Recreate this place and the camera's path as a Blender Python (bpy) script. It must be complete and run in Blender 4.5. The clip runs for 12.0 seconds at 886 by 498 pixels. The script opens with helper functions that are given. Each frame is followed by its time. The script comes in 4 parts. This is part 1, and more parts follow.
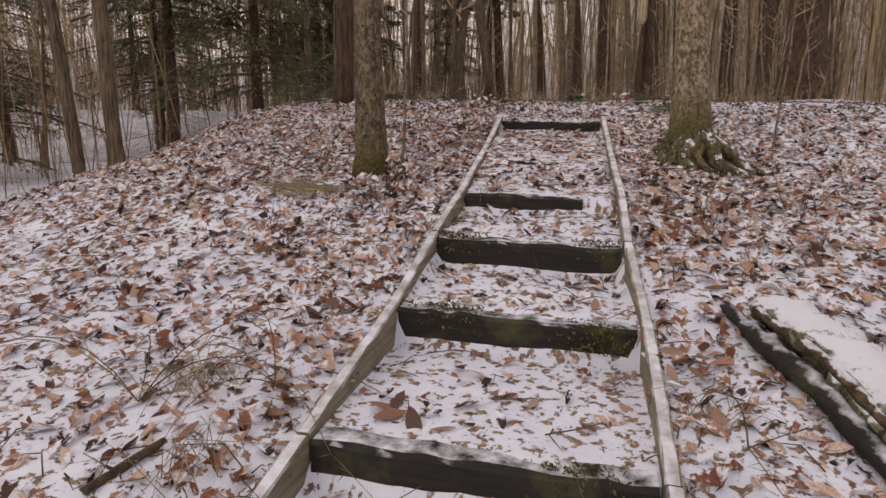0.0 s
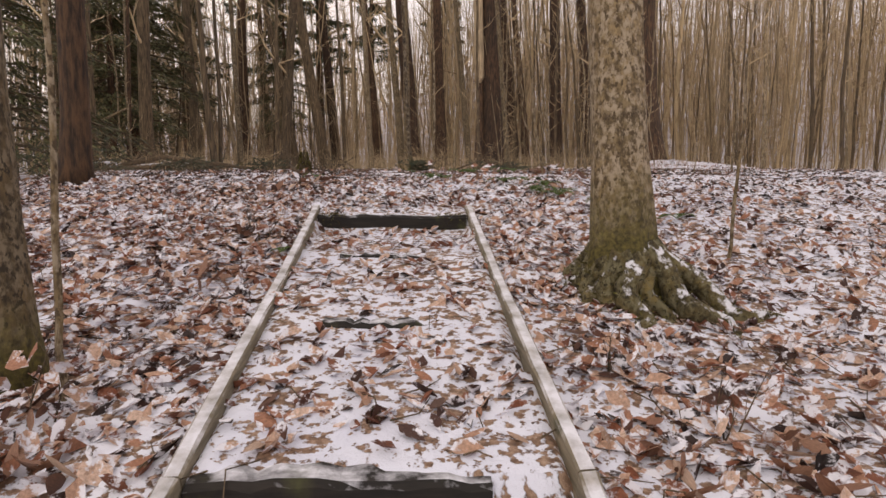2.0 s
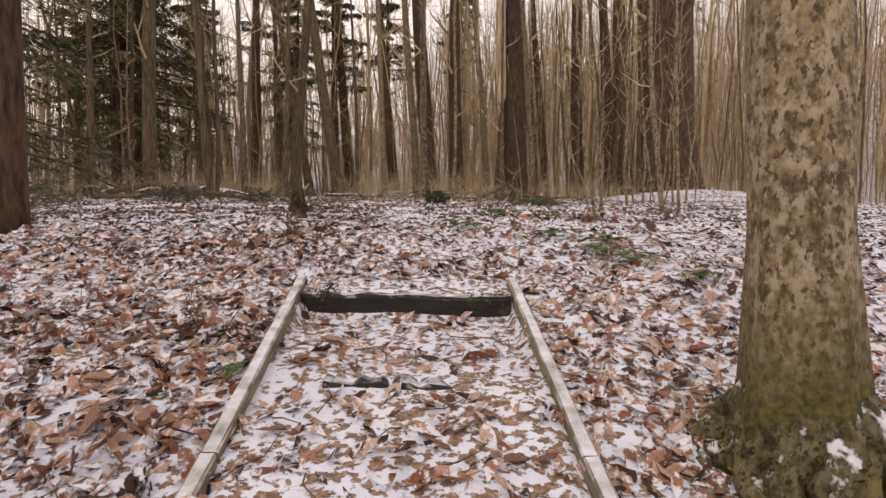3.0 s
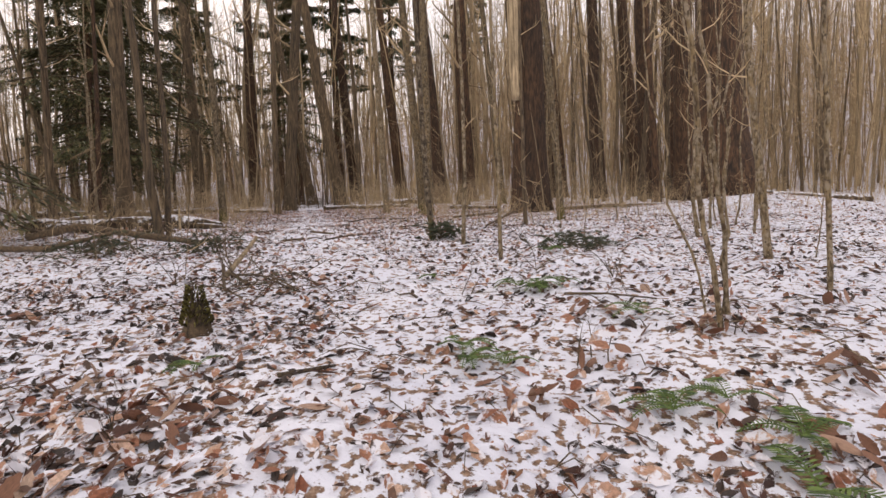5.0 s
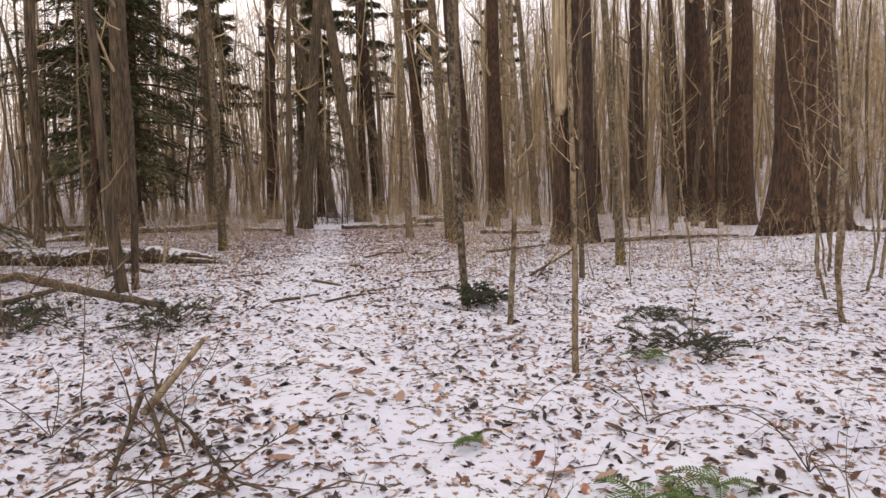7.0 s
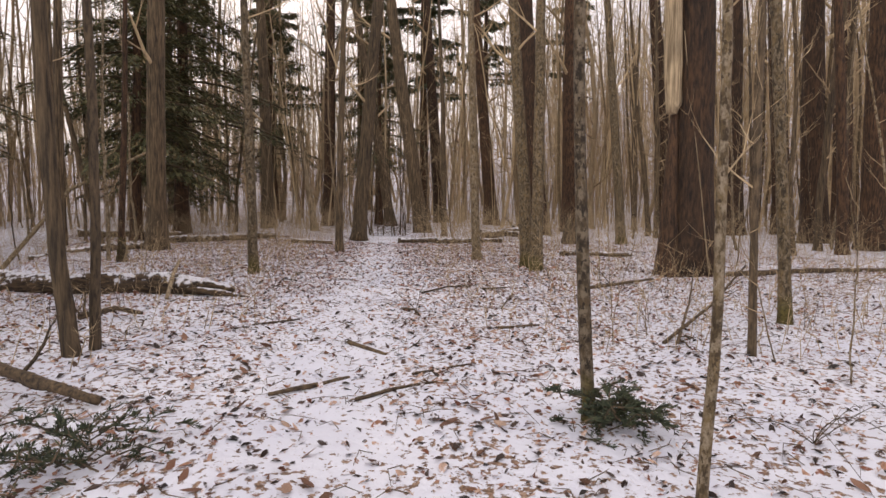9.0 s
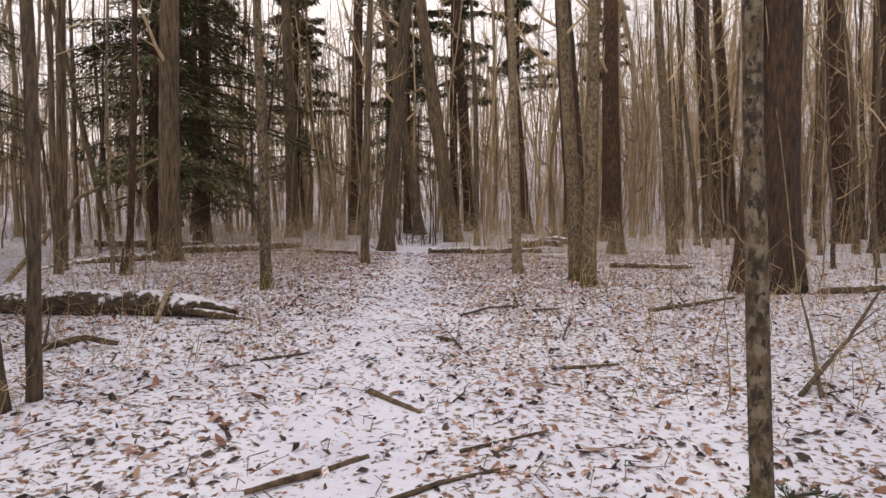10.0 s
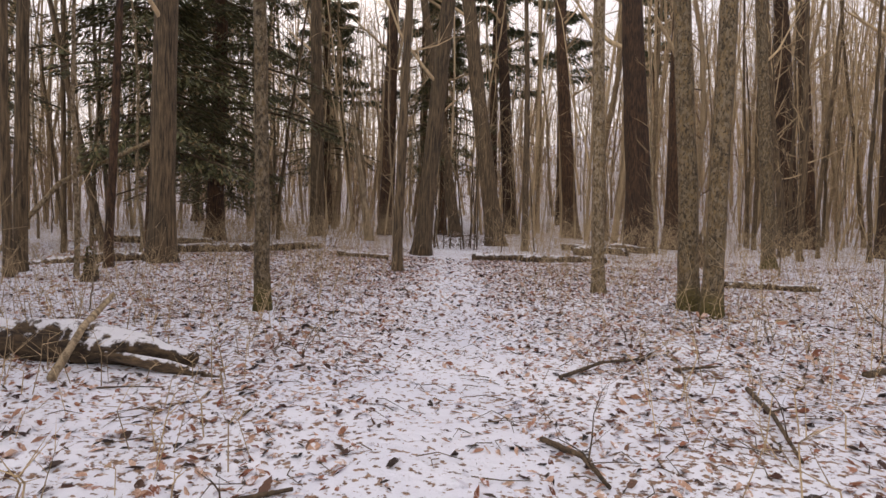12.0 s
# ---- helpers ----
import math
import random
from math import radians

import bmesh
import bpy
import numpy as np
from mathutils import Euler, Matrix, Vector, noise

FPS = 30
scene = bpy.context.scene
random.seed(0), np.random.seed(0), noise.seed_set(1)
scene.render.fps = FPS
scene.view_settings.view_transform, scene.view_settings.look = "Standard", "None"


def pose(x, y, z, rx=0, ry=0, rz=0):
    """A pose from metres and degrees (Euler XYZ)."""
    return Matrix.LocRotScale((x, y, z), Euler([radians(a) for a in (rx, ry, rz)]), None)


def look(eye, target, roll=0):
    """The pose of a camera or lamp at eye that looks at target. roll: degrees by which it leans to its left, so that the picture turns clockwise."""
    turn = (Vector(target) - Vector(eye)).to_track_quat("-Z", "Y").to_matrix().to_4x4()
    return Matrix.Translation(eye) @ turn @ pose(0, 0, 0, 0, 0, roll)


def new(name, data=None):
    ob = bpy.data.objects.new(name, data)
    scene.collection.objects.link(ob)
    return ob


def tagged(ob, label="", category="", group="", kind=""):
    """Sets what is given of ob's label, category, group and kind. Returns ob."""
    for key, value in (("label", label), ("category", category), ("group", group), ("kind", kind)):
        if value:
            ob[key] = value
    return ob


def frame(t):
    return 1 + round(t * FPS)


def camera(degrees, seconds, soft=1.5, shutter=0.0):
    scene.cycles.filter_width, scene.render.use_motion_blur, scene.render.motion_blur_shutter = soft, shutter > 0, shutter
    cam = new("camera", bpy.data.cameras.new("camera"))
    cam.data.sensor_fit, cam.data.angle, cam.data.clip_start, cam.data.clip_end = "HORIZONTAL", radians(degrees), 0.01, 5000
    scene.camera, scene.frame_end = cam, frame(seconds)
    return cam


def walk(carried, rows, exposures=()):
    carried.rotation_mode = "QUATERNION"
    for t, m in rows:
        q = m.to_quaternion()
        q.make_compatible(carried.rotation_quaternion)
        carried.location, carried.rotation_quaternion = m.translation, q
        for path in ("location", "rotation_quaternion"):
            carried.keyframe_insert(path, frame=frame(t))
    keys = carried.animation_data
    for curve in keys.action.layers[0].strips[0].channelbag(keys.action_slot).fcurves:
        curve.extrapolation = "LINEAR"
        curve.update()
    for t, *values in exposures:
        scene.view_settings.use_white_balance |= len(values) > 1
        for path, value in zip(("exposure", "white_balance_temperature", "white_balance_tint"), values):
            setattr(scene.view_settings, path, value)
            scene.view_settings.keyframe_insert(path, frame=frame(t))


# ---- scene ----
cam = camera(72.3, 12.0)
PATH = [
    (0, (0.212, -6.686, 0.225), (-0.238, -4.778, -0.173), 0.8),
    (0.5, (0.218, -5.865, 0.203), (-0.054, -3.929, -0.217), -0.1),
    (1, (0.125, -5.187, 0.304), (-0.140, -3.235, -0.043), -1.1),
    (1.5, (0.144, -4.654, 0.465), (0.057, -2.681, 0.153), -0.3),
    (2, (0.016, -3.931, 0.559), (0.066, -1.945, 0.335), -0.1),
    (2.5, (-0.092, -3.197, 0.734), (-0.096, -1.204, 0.562), 0.4),
    (3, (-0.071, -2.510, 0.824), (-0.064, -0.516, 0.659), 0.6),
    (3.2, (-0.061, -2.274, 0.939), (-0.062, -0.281, 0.767), -0.3),
    (4.8, (0.008, -0.262, 1.300), (0.016, 1.727, 1.092), -2.0),
    (5, (0.000, 0.000, 1.360), (-0.038, 1.991, 1.177), -1.6),
    (5.5, (0.080, 0.430, 1.536), (0.034, 2.422, 1.371), -1.6),
    (6, (0.052, 0.950, 1.732), (-0.003, 2.944, 1.576), -2.0),
    (6.5, (-0.078, 1.454, 1.778), (-0.137, 3.447, 1.617), -2.1),
    (7, (-0.170, 2.078, 1.835), (-0.286, 4.068, 1.673), -0.6),
    (7.2, (-0.195, 2.336, 1.873), (-0.385, 4.321, 1.730), 0.1),
    (8.8, (-0.561, 4.339, 2.045), (-0.833, 6.314, 1.884), 0.8),
    (9, (-0.634, 4.639, 2.048), (-0.943, 6.609, 1.902), 0.6),
    (9.5, (-0.776, 5.319, 2.027), (-1.097, 7.287, 1.884), 1.0),
    (10, (-1.030, 6.024, 1.999), (-1.430, 7.980, 1.881), 0.4),
    (10.5, (-1.308, 6.734, 1.999), (-1.805, 8.670, 1.908), -0.5),
    (11, (-1.508, 7.384, 1.985), (-2.068, 9.301, 1.880), -0.5),
    (11.5, (-1.768, 8.027, 1.957), (-2.320, 9.945, 1.832), 0.5),
    (12, (-2.031, 8.678, 1.932), (-2.521, 10.614, 1.816), 1.8),
]
walk(cam, [(t, look(eye, target, roll)) for t, eye, target, roll in PATH],
     [(0.0, -0.34, 6850, 12.5), (0.5, -0.16, 6950, 12.5), (1.5, -0.08, 7000, 12.5), (3.0, 0.04, 7050, 12), (5.0, 0.17, 6750, 11), (6.2, 0.21, 6700, 11), (9.0, 0.15, 6700, 11.5), (12.0, 0.13, 6600, 11.5)])

# ---- light: an even winter overcast ----
world = bpy.data.worlds.new("overcast")
world.use_nodes = True
scene.world = world
wn, wl = world.node_tree.nodes, world.node_tree.links
sky = wn.new("ShaderNodeTexSky")
sky.sky_type = "NISHITA"
sky.sun_disc = False
sky.sun_elevation, sky.sun_rotation = radians(38), radians(-25)
sky.air_density, sky.dust_density, sky.ozone_density = 1.0, 4.0, 1.0
veil = wn.new("ShaderNodeMixRGB")
veil.inputs[0].default_value = 0.8
veil.inputs[2].default_value = (9.65, 8.95, 9.3, 1)
wl.new(sky.outputs[0], veil.inputs[1])
wl.new(veil.outputs[0], wn["Background"].inputs[0])
wn["Background"].inputs[1].default_value = 0.105

sun = new("sun", bpy.data.lights.new("sun", "SUN"))
sun.data.energy, sun.data.angle, sun.data.color = 0.7, radians(30), (1.0, 0.95, 0.88)
sun.matrix_world = look((0, 0, 30), (0 + 12, 0 + 25.0, 30 - 21.6))


# ---- materials ----
def material(name):
    m = bpy.data.materials.new(name)
    m.use_nodes = True
    n = m.node_tree.nodes
    return m, n, m.node_tree.links, n["Principled BSDF"]


def coords(n, l, kind="Object", scale=(1, 1, 1)):
    tc, mp = n.new("ShaderNodeTexCoord"), n.new("ShaderNodeMapping")
    mp.inputs["Scale"].default_value = scale
    l.new(tc.outputs[kind], mp.inputs["Vector"])
    return mp.outputs[0]


def noise_tex(n, l, vec, scale, detail=5, rough=0.6):
    t = n.new("ShaderNodeTexNoise")
    t.inputs["Scale"].default_value, t.inputs["Detail"].default_value = scale, detail
    t.inputs["Roughness"].default_value = rough
    if vec is not None:
        l.new(vec, t.inputs["Vector"])
    return t.outputs["Fac"]


def ramp(n, l, fac, stops):
    r = n.new("ShaderNodeValToRGB")
    while len(r.color_ramp.elements) < len(stops):
        r.color_ramp.elements.new(0.5)
    for e, (p, c) in zip(r.color_ramp.elements, stops):
        e.position, e.color = p, (*c, 1)
    l.new(fac, r.inputs[0])
    return r.outputs[0]


def step(n, l, fac, low, high):
    r = n.new("ShaderNodeMapRange")
    r.inputs["From Min"].default_value, r.inputs["From Max"].default_value = low, high
    l.new(fac, r.inputs["Value"])
    return r.outputs[0]


def mix(n, l, fac, a, b, how="MIX"):
    m = n.new("ShaderNodeMixRGB")
    m.blend_type = how
    for k, v in enumerate((fac, a, b)):
        if isinstance(v, (int, float)):
            m.inputs[k].default_value = v
        elif isinstance(v, tuple):
            m.inputs[k].default_value = (*v, 1)
        else:
            l.new(v, m.inputs[k])
    return m.outputs[0]


def calc(n, l, how, a, b):
    m = n.new("ShaderNodeMath")
    m.operation = how
    m.use_clamp = False
    for k, v in enumerate((a, b)):
        if isinstance(v, (int, float)):
            m.inputs[k].default_value = v
        else:
            l.new(v, m.inputs[k])
    return m.outputs[0]


def bump(n, l, p, height, strength, distance):
    b = n.new("ShaderNodeBump")
    b.inputs["Strength"].default_value, b.inputs["Distance"].default_value = strength, distance
    l.new(height, b.inputs["Height"])
    l.new(b.outputs[0], p.inputs["Normal"])


def axis_of(n, l, socket, axis):
    s = n.new("ShaderNodeSeparateXYZ")
    l.new(socket, s.inputs[0])
    return s.outputs[axis]


def own_random(n):
    return n.new("ShaderNodeObjectInfo").outputs["Random"]


def snow_dust(n, l, colour, low, high, scale=9.0, ragged_by=1.3):
    """Snow lying on the faces that look up."""
    geo = n.new("ShaderNodeNewGeometry")
    up = axis_of(n, l, geo.outputs["Normal"], "Z")
    ragged = calc(n, l, "ADD", up, calc(n, l, "MULTIPLY", calc(n, l, "SUBTRACT", noise_tex(n, l, geo.outputs["Position"], scale, 6), 0.5), ragged_by))
    return mix(n, l, step(n, l, ragged, low, high), colour, (0.80, 0.80, 0.84))


def bark(name, dark, light, furrow=(26, 26, 3.2), depth=0.02, spots=None, moss=0.0, rough=0.85, snow=0):
    m, n, l, p = material(name)
    warm = (1.13, 1.08, 0.84)
    dark, light = tuple(a * b for a, b in zip(dark, warm)), tuple(a * b for a, b in zip(light, warm))
    vec = coords(n, l, "Object", furrow)
    fine = noise_tex(n, l, vec, 1.0, 8, 0.65)
    broad = noise_tex(n, l, coords(n, l), 1.6, 3)
    col = ramp(n, l, fine, [(0.38, dark), (0.62, light)])
    shade = ramp(n, l, broad, [(0.3, (0.7, 0.7, 0.7)), (0.7, (1.15, 1.12, 1.08))])
    col = mix(n, l, 1.0, col, shade, "MULTIPLY")
    tone = calc(n, l, "ADD", calc(n, l, "MULTIPLY", own_random(n), 0.5), 0.75)
    grey = n.new("ShaderNodeCombineXYZ")
    for k in range(3):
        l.new(tone, grey.inputs[k])
    col = mix(n, l, 1.0, col, grey.outputs[0], "MULTIPLY")
    if spots:
        blot = step(n, l, noise_tex(n, l, coords(n, l, "Object", (27, 27, 17)), 1.0, 5, 0.68), 0.46, 0.6)
        col = mix(n, l, blot, col, spots)
        fleck = step(n, l, noise_tex(n, l, coords(n, l, "Object", (46, 46, 27)), 1.0, 3, 0.55), 0.57, 0.62)
        col = mix(n, l, fleck, col, dark)
    if moss:
        z = axis_of(n, l, coords(n, l), "Z")
        edge = calc(n, l, "ADD", z, calc(n, l, "MULTIPLY", noise_tex(n, l, coords(n, l), 5.0, 4), 0.9 * moss))
        col = mix(n, l, step(n, l, edge, moss * 1.8, moss * 0.95), col, ramp(n, l, noise_tex(n, l, coords(n, l), 40, 4), [(0.35, (0.038, 0.03, 0.008)), (0.7, (0.16, 0.13, 0.03))]))
    if snow:
        col = snow_dust(n, l, col, snow, snow + 0.2, 11.0, 2.6)
    l.new(col, p.inputs["Base Color"])
    p.inputs["Roughness"].default_value = rough
    bump(n, l, p, fine, 0.9, depth)
    return m


BEECH = bark("bark_beech", (0.075, 0.053, 0.032), (0.31, 0.24, 0.16), (26, 26, 20), 0.01, spots=(0.39, 0.315, 0.215), moss=0.5)
PINE = bark("bark_pine", (0.017, 0.0105, 0.0075), (0.10, 0.056, 0.034), (22, 22, 4.0), 0.035)
GREY = bark("bark_grey", (0.034, 0.025, 0.018), (0.18, 0.134, 0.096), (30, 30, 2.6), 0.03)
MAPLE = bark("bark_mottled", (0.032, 0.024, 0.015), (0.17, 0.125, 0.076), (18, 18, 7), 0.016, spots=(0.21, 0.165, 0.105), moss=0.26)
DARKMAPLE = bark("bark_dark_mottled", (0.022, 0.016, 0.011), (0.11, 0.08, 0.052), (16, 16, 8), 0.012, spots=(0.19, 0.15, 0.10), moss=0.24)
SAPLING = bark("bark_sapling", (0.06, 0.042, 0.026), (0.25, 0.19, 0.122), (26, 26, 9), 0.006, spots=(0.31, 0.25, 0.17))
DARKSAP = bark("bark_dark_sapling", (0.035, 0.026, 0.02), (0.14, 0.105, 0.078), (40, 40, 8), 0.004)
SNAGWOOD = bark("bare_wood", (0.15, 0.115, 0.085), (0.46, 0.38, 0.31), (30, 30, 1.2), 0.01)
LOG = bark("log_bark", (0.024, 0.016, 0.012), (0.14, 0.098, 0.066), (7, 26, 26), 0.03, snow=0.66)
STICK = bark("stick_bark", (0.03, 0.021, 0.016), (0.13, 0.094, 0.066), (30, 30, 30), 0.004)
ROOT = bark("mossy_root", (0.035, 0.028, 0.012), (0.15, 0.12, 0.055), (14, 14, 14), 0.03, spots=(0.17, 0.15, 0.08), snow=0.7)
SLABWOOD = bark("mossy_slab", (0.05, 0.045, 0.02), (0.16, 0.15, 0.09), (14, 14, 14), 0.02, spots=(0.22, 0.23, 0.15), snow=0.5)


def far_bark(name, dark, light):
    m, n, l, p = material(name)
    geo = n.new("ShaderNodeNewGeometry")
    base = ramp(n, l, geo.outputs["Random Per Island"], [(0.0, dark), (1.0, light)])
    grain = ramp(n, l, noise_tex(n, l, coords(n, l, "Object", (9, 9, 1.2)), 1.0, 3), [(0.3, (0.7, 0.7, 0.7)), (0.7, (1.2, 1.2, 1.2))])
    l.new(mix(n, l, 1.0, base, grain, "MULTIPLY"), p.inputs["Base Color"])
    p.inputs["Roughness"].default_value = 0.9
    return m


FARWOOD = far_bark("far_bark", (0.19, 0.138, 0.08), (0.60, 0.455, 0.27))
TWIG = far_bark("twig_bark", (0.26, 0.187, 0.104), (0.64, 0.485, 0.285))

# dead brown brush, its dark tone also painting in the hemlocks' shade
BROWNTWIG = far_bark("brown_twig_bark", (0.11, 0.07, 0.038), (0.37, 0.24, 0.13))


def leaf_material(name, stops, rough=0.7, snow=0):
    m, n, l, p = material(name)
    geo = n.new("ShaderNodeNewGeometry")
    base = ramp(n, l, geo.outputs["Random Per Island"], stops)
    vein = ramp(n, l, noise_tex(n, l, geo.outputs["Position"], 90, 4), [(0.3, (0.6, 0.58, 0.55)), (0.7, (1.2, 1.18, 1.15))])
    col = mix(n, l, 1.0, base, vein, "MULTIPLY")
    if snow:
        patch = noise_tex(n, l, geo.outputs["Position"], 16, 5, 0.65)
        col = mix(n, l, step(n, l, patch, snow - 0.09, snow - 0.03), col, (0.76, 0.75, 0.79))
    l.new(col, p.inputs["Base Color"])
    p.inputs["Roughness"].default_value = rough
    return m


# the darkest fifth is wet leaves and painted shade in the gaps between leaves
LEAF = leaf_material("dead_leaf", [(0.0, (0.018, 0.010, 0.008)), (0.2, (0.078, 0.030, 0.018)), (0.4, (0.25, 0.088, 0.044)), (0.58, (0.39, 0.195, 0.12)), (0.75, (0.52, 0.335, 0.24)), (1.0, (0.62, 0.45, 0.355))], 0.7, 0.59)
WETLEAF = leaf_material("wet_leaf", [(0.0, (0.018, 0.012, 0.010)), (0.6, (0.07, 0.042, 0.030)), (0.85, (0.17, 0.085, 0.05)), (1.0, (0.36, 0.19, 0.11))], 0.6, 0.66)
NEEDLE = leaf_material("needles", [(0.0, (0.05, 0.052, 0.022)), (0.55, (0.105, 0.112, 0.045)), (0.85, (0.19, 0.18, 0.072)), (1.0, (0.24, 0.16, 0.075))])
PINENEEDLE = leaf_material("pine_needles", [(0.0, (0.04, 0.056, 0.027)), (1.0, (0.13, 0.155, 0.075))])
BRUSHNEEDLE = leaf_material("fallen_needles", [(0.0, (0.014, 0.022, 0.011)), (0.6, (0.045, 0.062, 0.03)), (1.0, (0.11, 0.125, 0.062))])
FERN = leaf_material("fern_green", [(0.0, (0.035, 0.075, 0.02)), (1.0, (0.15, 0.22, 0.05))])
MOSS = leaf_material("moss", [(0.0, (0.028, 0.022, 0.006)), (0.7, (0.10, 0.082, 0.018)), (1.0, (0.24, 0.22, 0.06))], 0.95)


def snow_ground():
    m, n, l, p = material("snow_and_litter")
    pos = coords(n, l, "Object")
    soft = noise_tex(n, l, pos, 1.1, 4)
    snow = ramp(n, l, soft, [(0.3, (0.71, 0.725, 0.82)), (0.7, (0.85, 0.86, 0.925))])
    # fine litter showing through the thin snow
    flat = coords(n, l, "Object", (1, 1, 0.3))
    chip = noise_tex(n, l, flat, 21, 3, 0.62)
    patch = noise_tex(n, l, flat, 0.9, 3)
    y = axis_of(n, l, coords(n, l, "Object"), "Y")
    thin = step(n, l, y, 5.0, 0.5)
    far = step(n, l, y, 6.0, 17.0)
    cover = calc(n, l, "ADD", calc(n, l, "MULTIPLY", patch, 0.22), calc(n, l, "ADD", calc(n, l, "ADD", calc(n, l, "MULTIPLY", thin, 0.012), calc(n, l, "MULTIPLY", calc(n, l, "MULTIPLY", thin, step(n, l, y, -4.6, -1.8)), 0.05)), calc(n, l, "ADD", calc(n, l, "MULTIPLY", far, 0.05), calc(n, l, "MULTIPLY", step(n, l, y, 26.0, 38.0), 0.01))))
    x = axis_of(n, l, coords(n, l, "Object"), "X")
    off = calc(n, l, "ADD", calc(n, l, "ADD", x, 2.1), calc(n, l, "MULTIPLY", calc(n, l, "SUBTRACT", y, 8.7), 0.235))
    trodden = calc(n, l, "MULTIPLY", step(n, l, calc(n, l, "ABSOLUTE", off, 0.0), 0.65, 0.3), step(n, l, y, 6.0, 8.0))
    cover = calc(n, l, "SUBTRACT", cover, calc(n, l, "MULTIPLY", trodden, 0.04))
    show = step(n, l, calc(n, l, "ADD", chip, cover), 0.675, 0.725)
    litter = ramp(n, l, noise_tex(n, l, flat, 38, 4), [(0.3, (0.07, 0.04, 0.026)), (0.5, (0.25, 0.152, 0.096)), (0.7, (0.47, 0.33, 0.23))])
    l.new(mix(n, l, show, snow, litter), p.inputs["Base Color"])
    p.inputs["Roughness"].default_value = 0.75
    height = calc(n, l, "SUBTRACT", noise_tex(n, l, pos, 14, 6), calc(n, l, "MULTIPLY", show, 0.35))
    bump(n, l, p, height, 0.7, 0.03)
    return m


SNOW = snow_ground()


def timber_material(name, dark, light, snowy, grain=(4, 40, 40), algae=0.53):
    m, n, l, p = material(name)
    g = noise_tex(n, l, coords(n, l, "Object", grain), 1.0, 6)
    col = ramp(n, l, g, [(0.3, dark), (0.7, light)])
    green = step(n, l, noise_tex(n, l, coords(n, l), 4.0, 5), algae, algae + 0.15)
    col = mix(n, l, green, col, (0.06, 0.06, 0.018))
    if snowy:
        col = snow_dust(n, l, col, *snowy)
    l.new(col, p.inputs["Base Color"])
    p.inputs["Roughness"].default_value = 0.8
    bump(n, l, p, g, 0.6, 0.008)
    return m


RISER = timber_material("wet_timber", (0.005, 0.004, 0.003), (0.024, 0.018, 0.012), (0.85, 1.2))
RAIL = timber_material("weathered_rail", (0.11, 0.095, 0.06), (0.30, 0.25, 0.17), (0.6, 1.15), (40, 3, 40), 0.6)


# ---- mesh tools ----
class Builder:
    """Gathers vertices and faces of one mesh."""

    def __init__(self):
        self.v, self.f = [], []

    def tube(self, pts, radii, sides=8, wobble=0.0, cap=True, phase=0.0):
        pts = [Vector(p) for p in pts]
        start = len(self.v)
        for i, p in enumerate(pts):
            d = (pts[min(i + 1, len(pts) - 1)] - pts[max(i - 1, 0)])
            d = d.normalized() if d.length > 1e-6 else Vector((0, 0, 1))
            a = d.cross(Vector((0, 1, 0)) if abs(d.y) < 0.9 else Vector((1, 0, 0))).normalized()
            b = d.cross(a)
            for k in range(sides):
                t = phase + 2 * math.pi * k / sides
                r = radii[i] * (1 + wobble * random.uniform(-1, 1))
                self.v.append(p + (a * math.cos(t) + b * math.sin(t)) * r)
        for i in range(len(pts) - 1):
            for k in range(sides):
                q, k2 = start + i * sides, (k + 1) % sides
                self.f.append((q + k, q + k2, q + sides + k2, q + sides + k))
        if cap:
            self.f.append(tuple(start + k for k in reversed(range(sides))))
            self.f.append(tuple(start + (len(pts) - 1) * sides + k for k in range(sides)))

    def blade(self, centre, along, across, bend=None):
        """A pointed leaf of four faces, folded along its rib."""
        s, c = len(self.v), Vector(centre)
        j = [1 + random.uniform(-0.35, 0.35) for _ in range(4)]
        up = along.cross(across).normalized() * (bend if bend is not None else 0.0)
        self.v += [c - along, c - across * 0.8 * j[0] - along * 0.25 * j[2] + up, c + along * 0.1, c + across * 0.8 * j[1] - along * 0.1 + up * j[3],
                   c - across * 0.7 * j[2] + along * 0.5 * j[3] + up * 0.8, c + across * 0.7 * j[0] + along * 0.5 * j[1] + up * 1.1, c + along + up * 0.6]
        self.f += [(s, s + 2, s + 1), (s, s + 3, s + 2), (s + 1, s + 2, s + 4), (s + 2, s + 3, s + 5), (s + 4, s + 2, s + 6), (s + 2, s + 5, s + 6)]

    def spike(self, p, e, r):
        """A fine three-sided twig running out to a point."""
        s, d = len(self.v), (e - p).normalized()
        a = d.cross(Vector((0.31, 0.93, 0.17))).normalized() * r
        b = d.cross(a)
        self.v += [p + a, p - a * 0.5 + b * 0.87, p - a * 0.5 - b * 0.87, e]
        self.f += [(s, s + 1, s + 3), (s + 1, s + 2, s + 3), (s + 2, s, s + 3)]

    def chip(self, centre, along, across):
        s, c = len(self.v), Vector(centre)
        self.v += [c - along, c - across, c + along, c + across]
        self.f.append((s, s + 3, s + 2, s + 1))

    def mesh(self, name, smooth=True):
        me = bpy.data.meshes.new(name)
        me.from_pydata([tuple(v) for v in self.v], [], self.f)
        me.update()
        if smooth:
            me.polygons.foreach_set("use_smooth", [True] * len(me.polygons))
        return me


def part(name, built, mat, parent=None, label="", smooth=True):
    me = built.mesh(name, smooth) if isinstance(built, Builder) else built
    if not me.materials:
        me.materials.append(mat)
    ob = new(name, me)
    if parent:
        ob.parent = parent
    if label:
        ob["label"] = label
    return ob


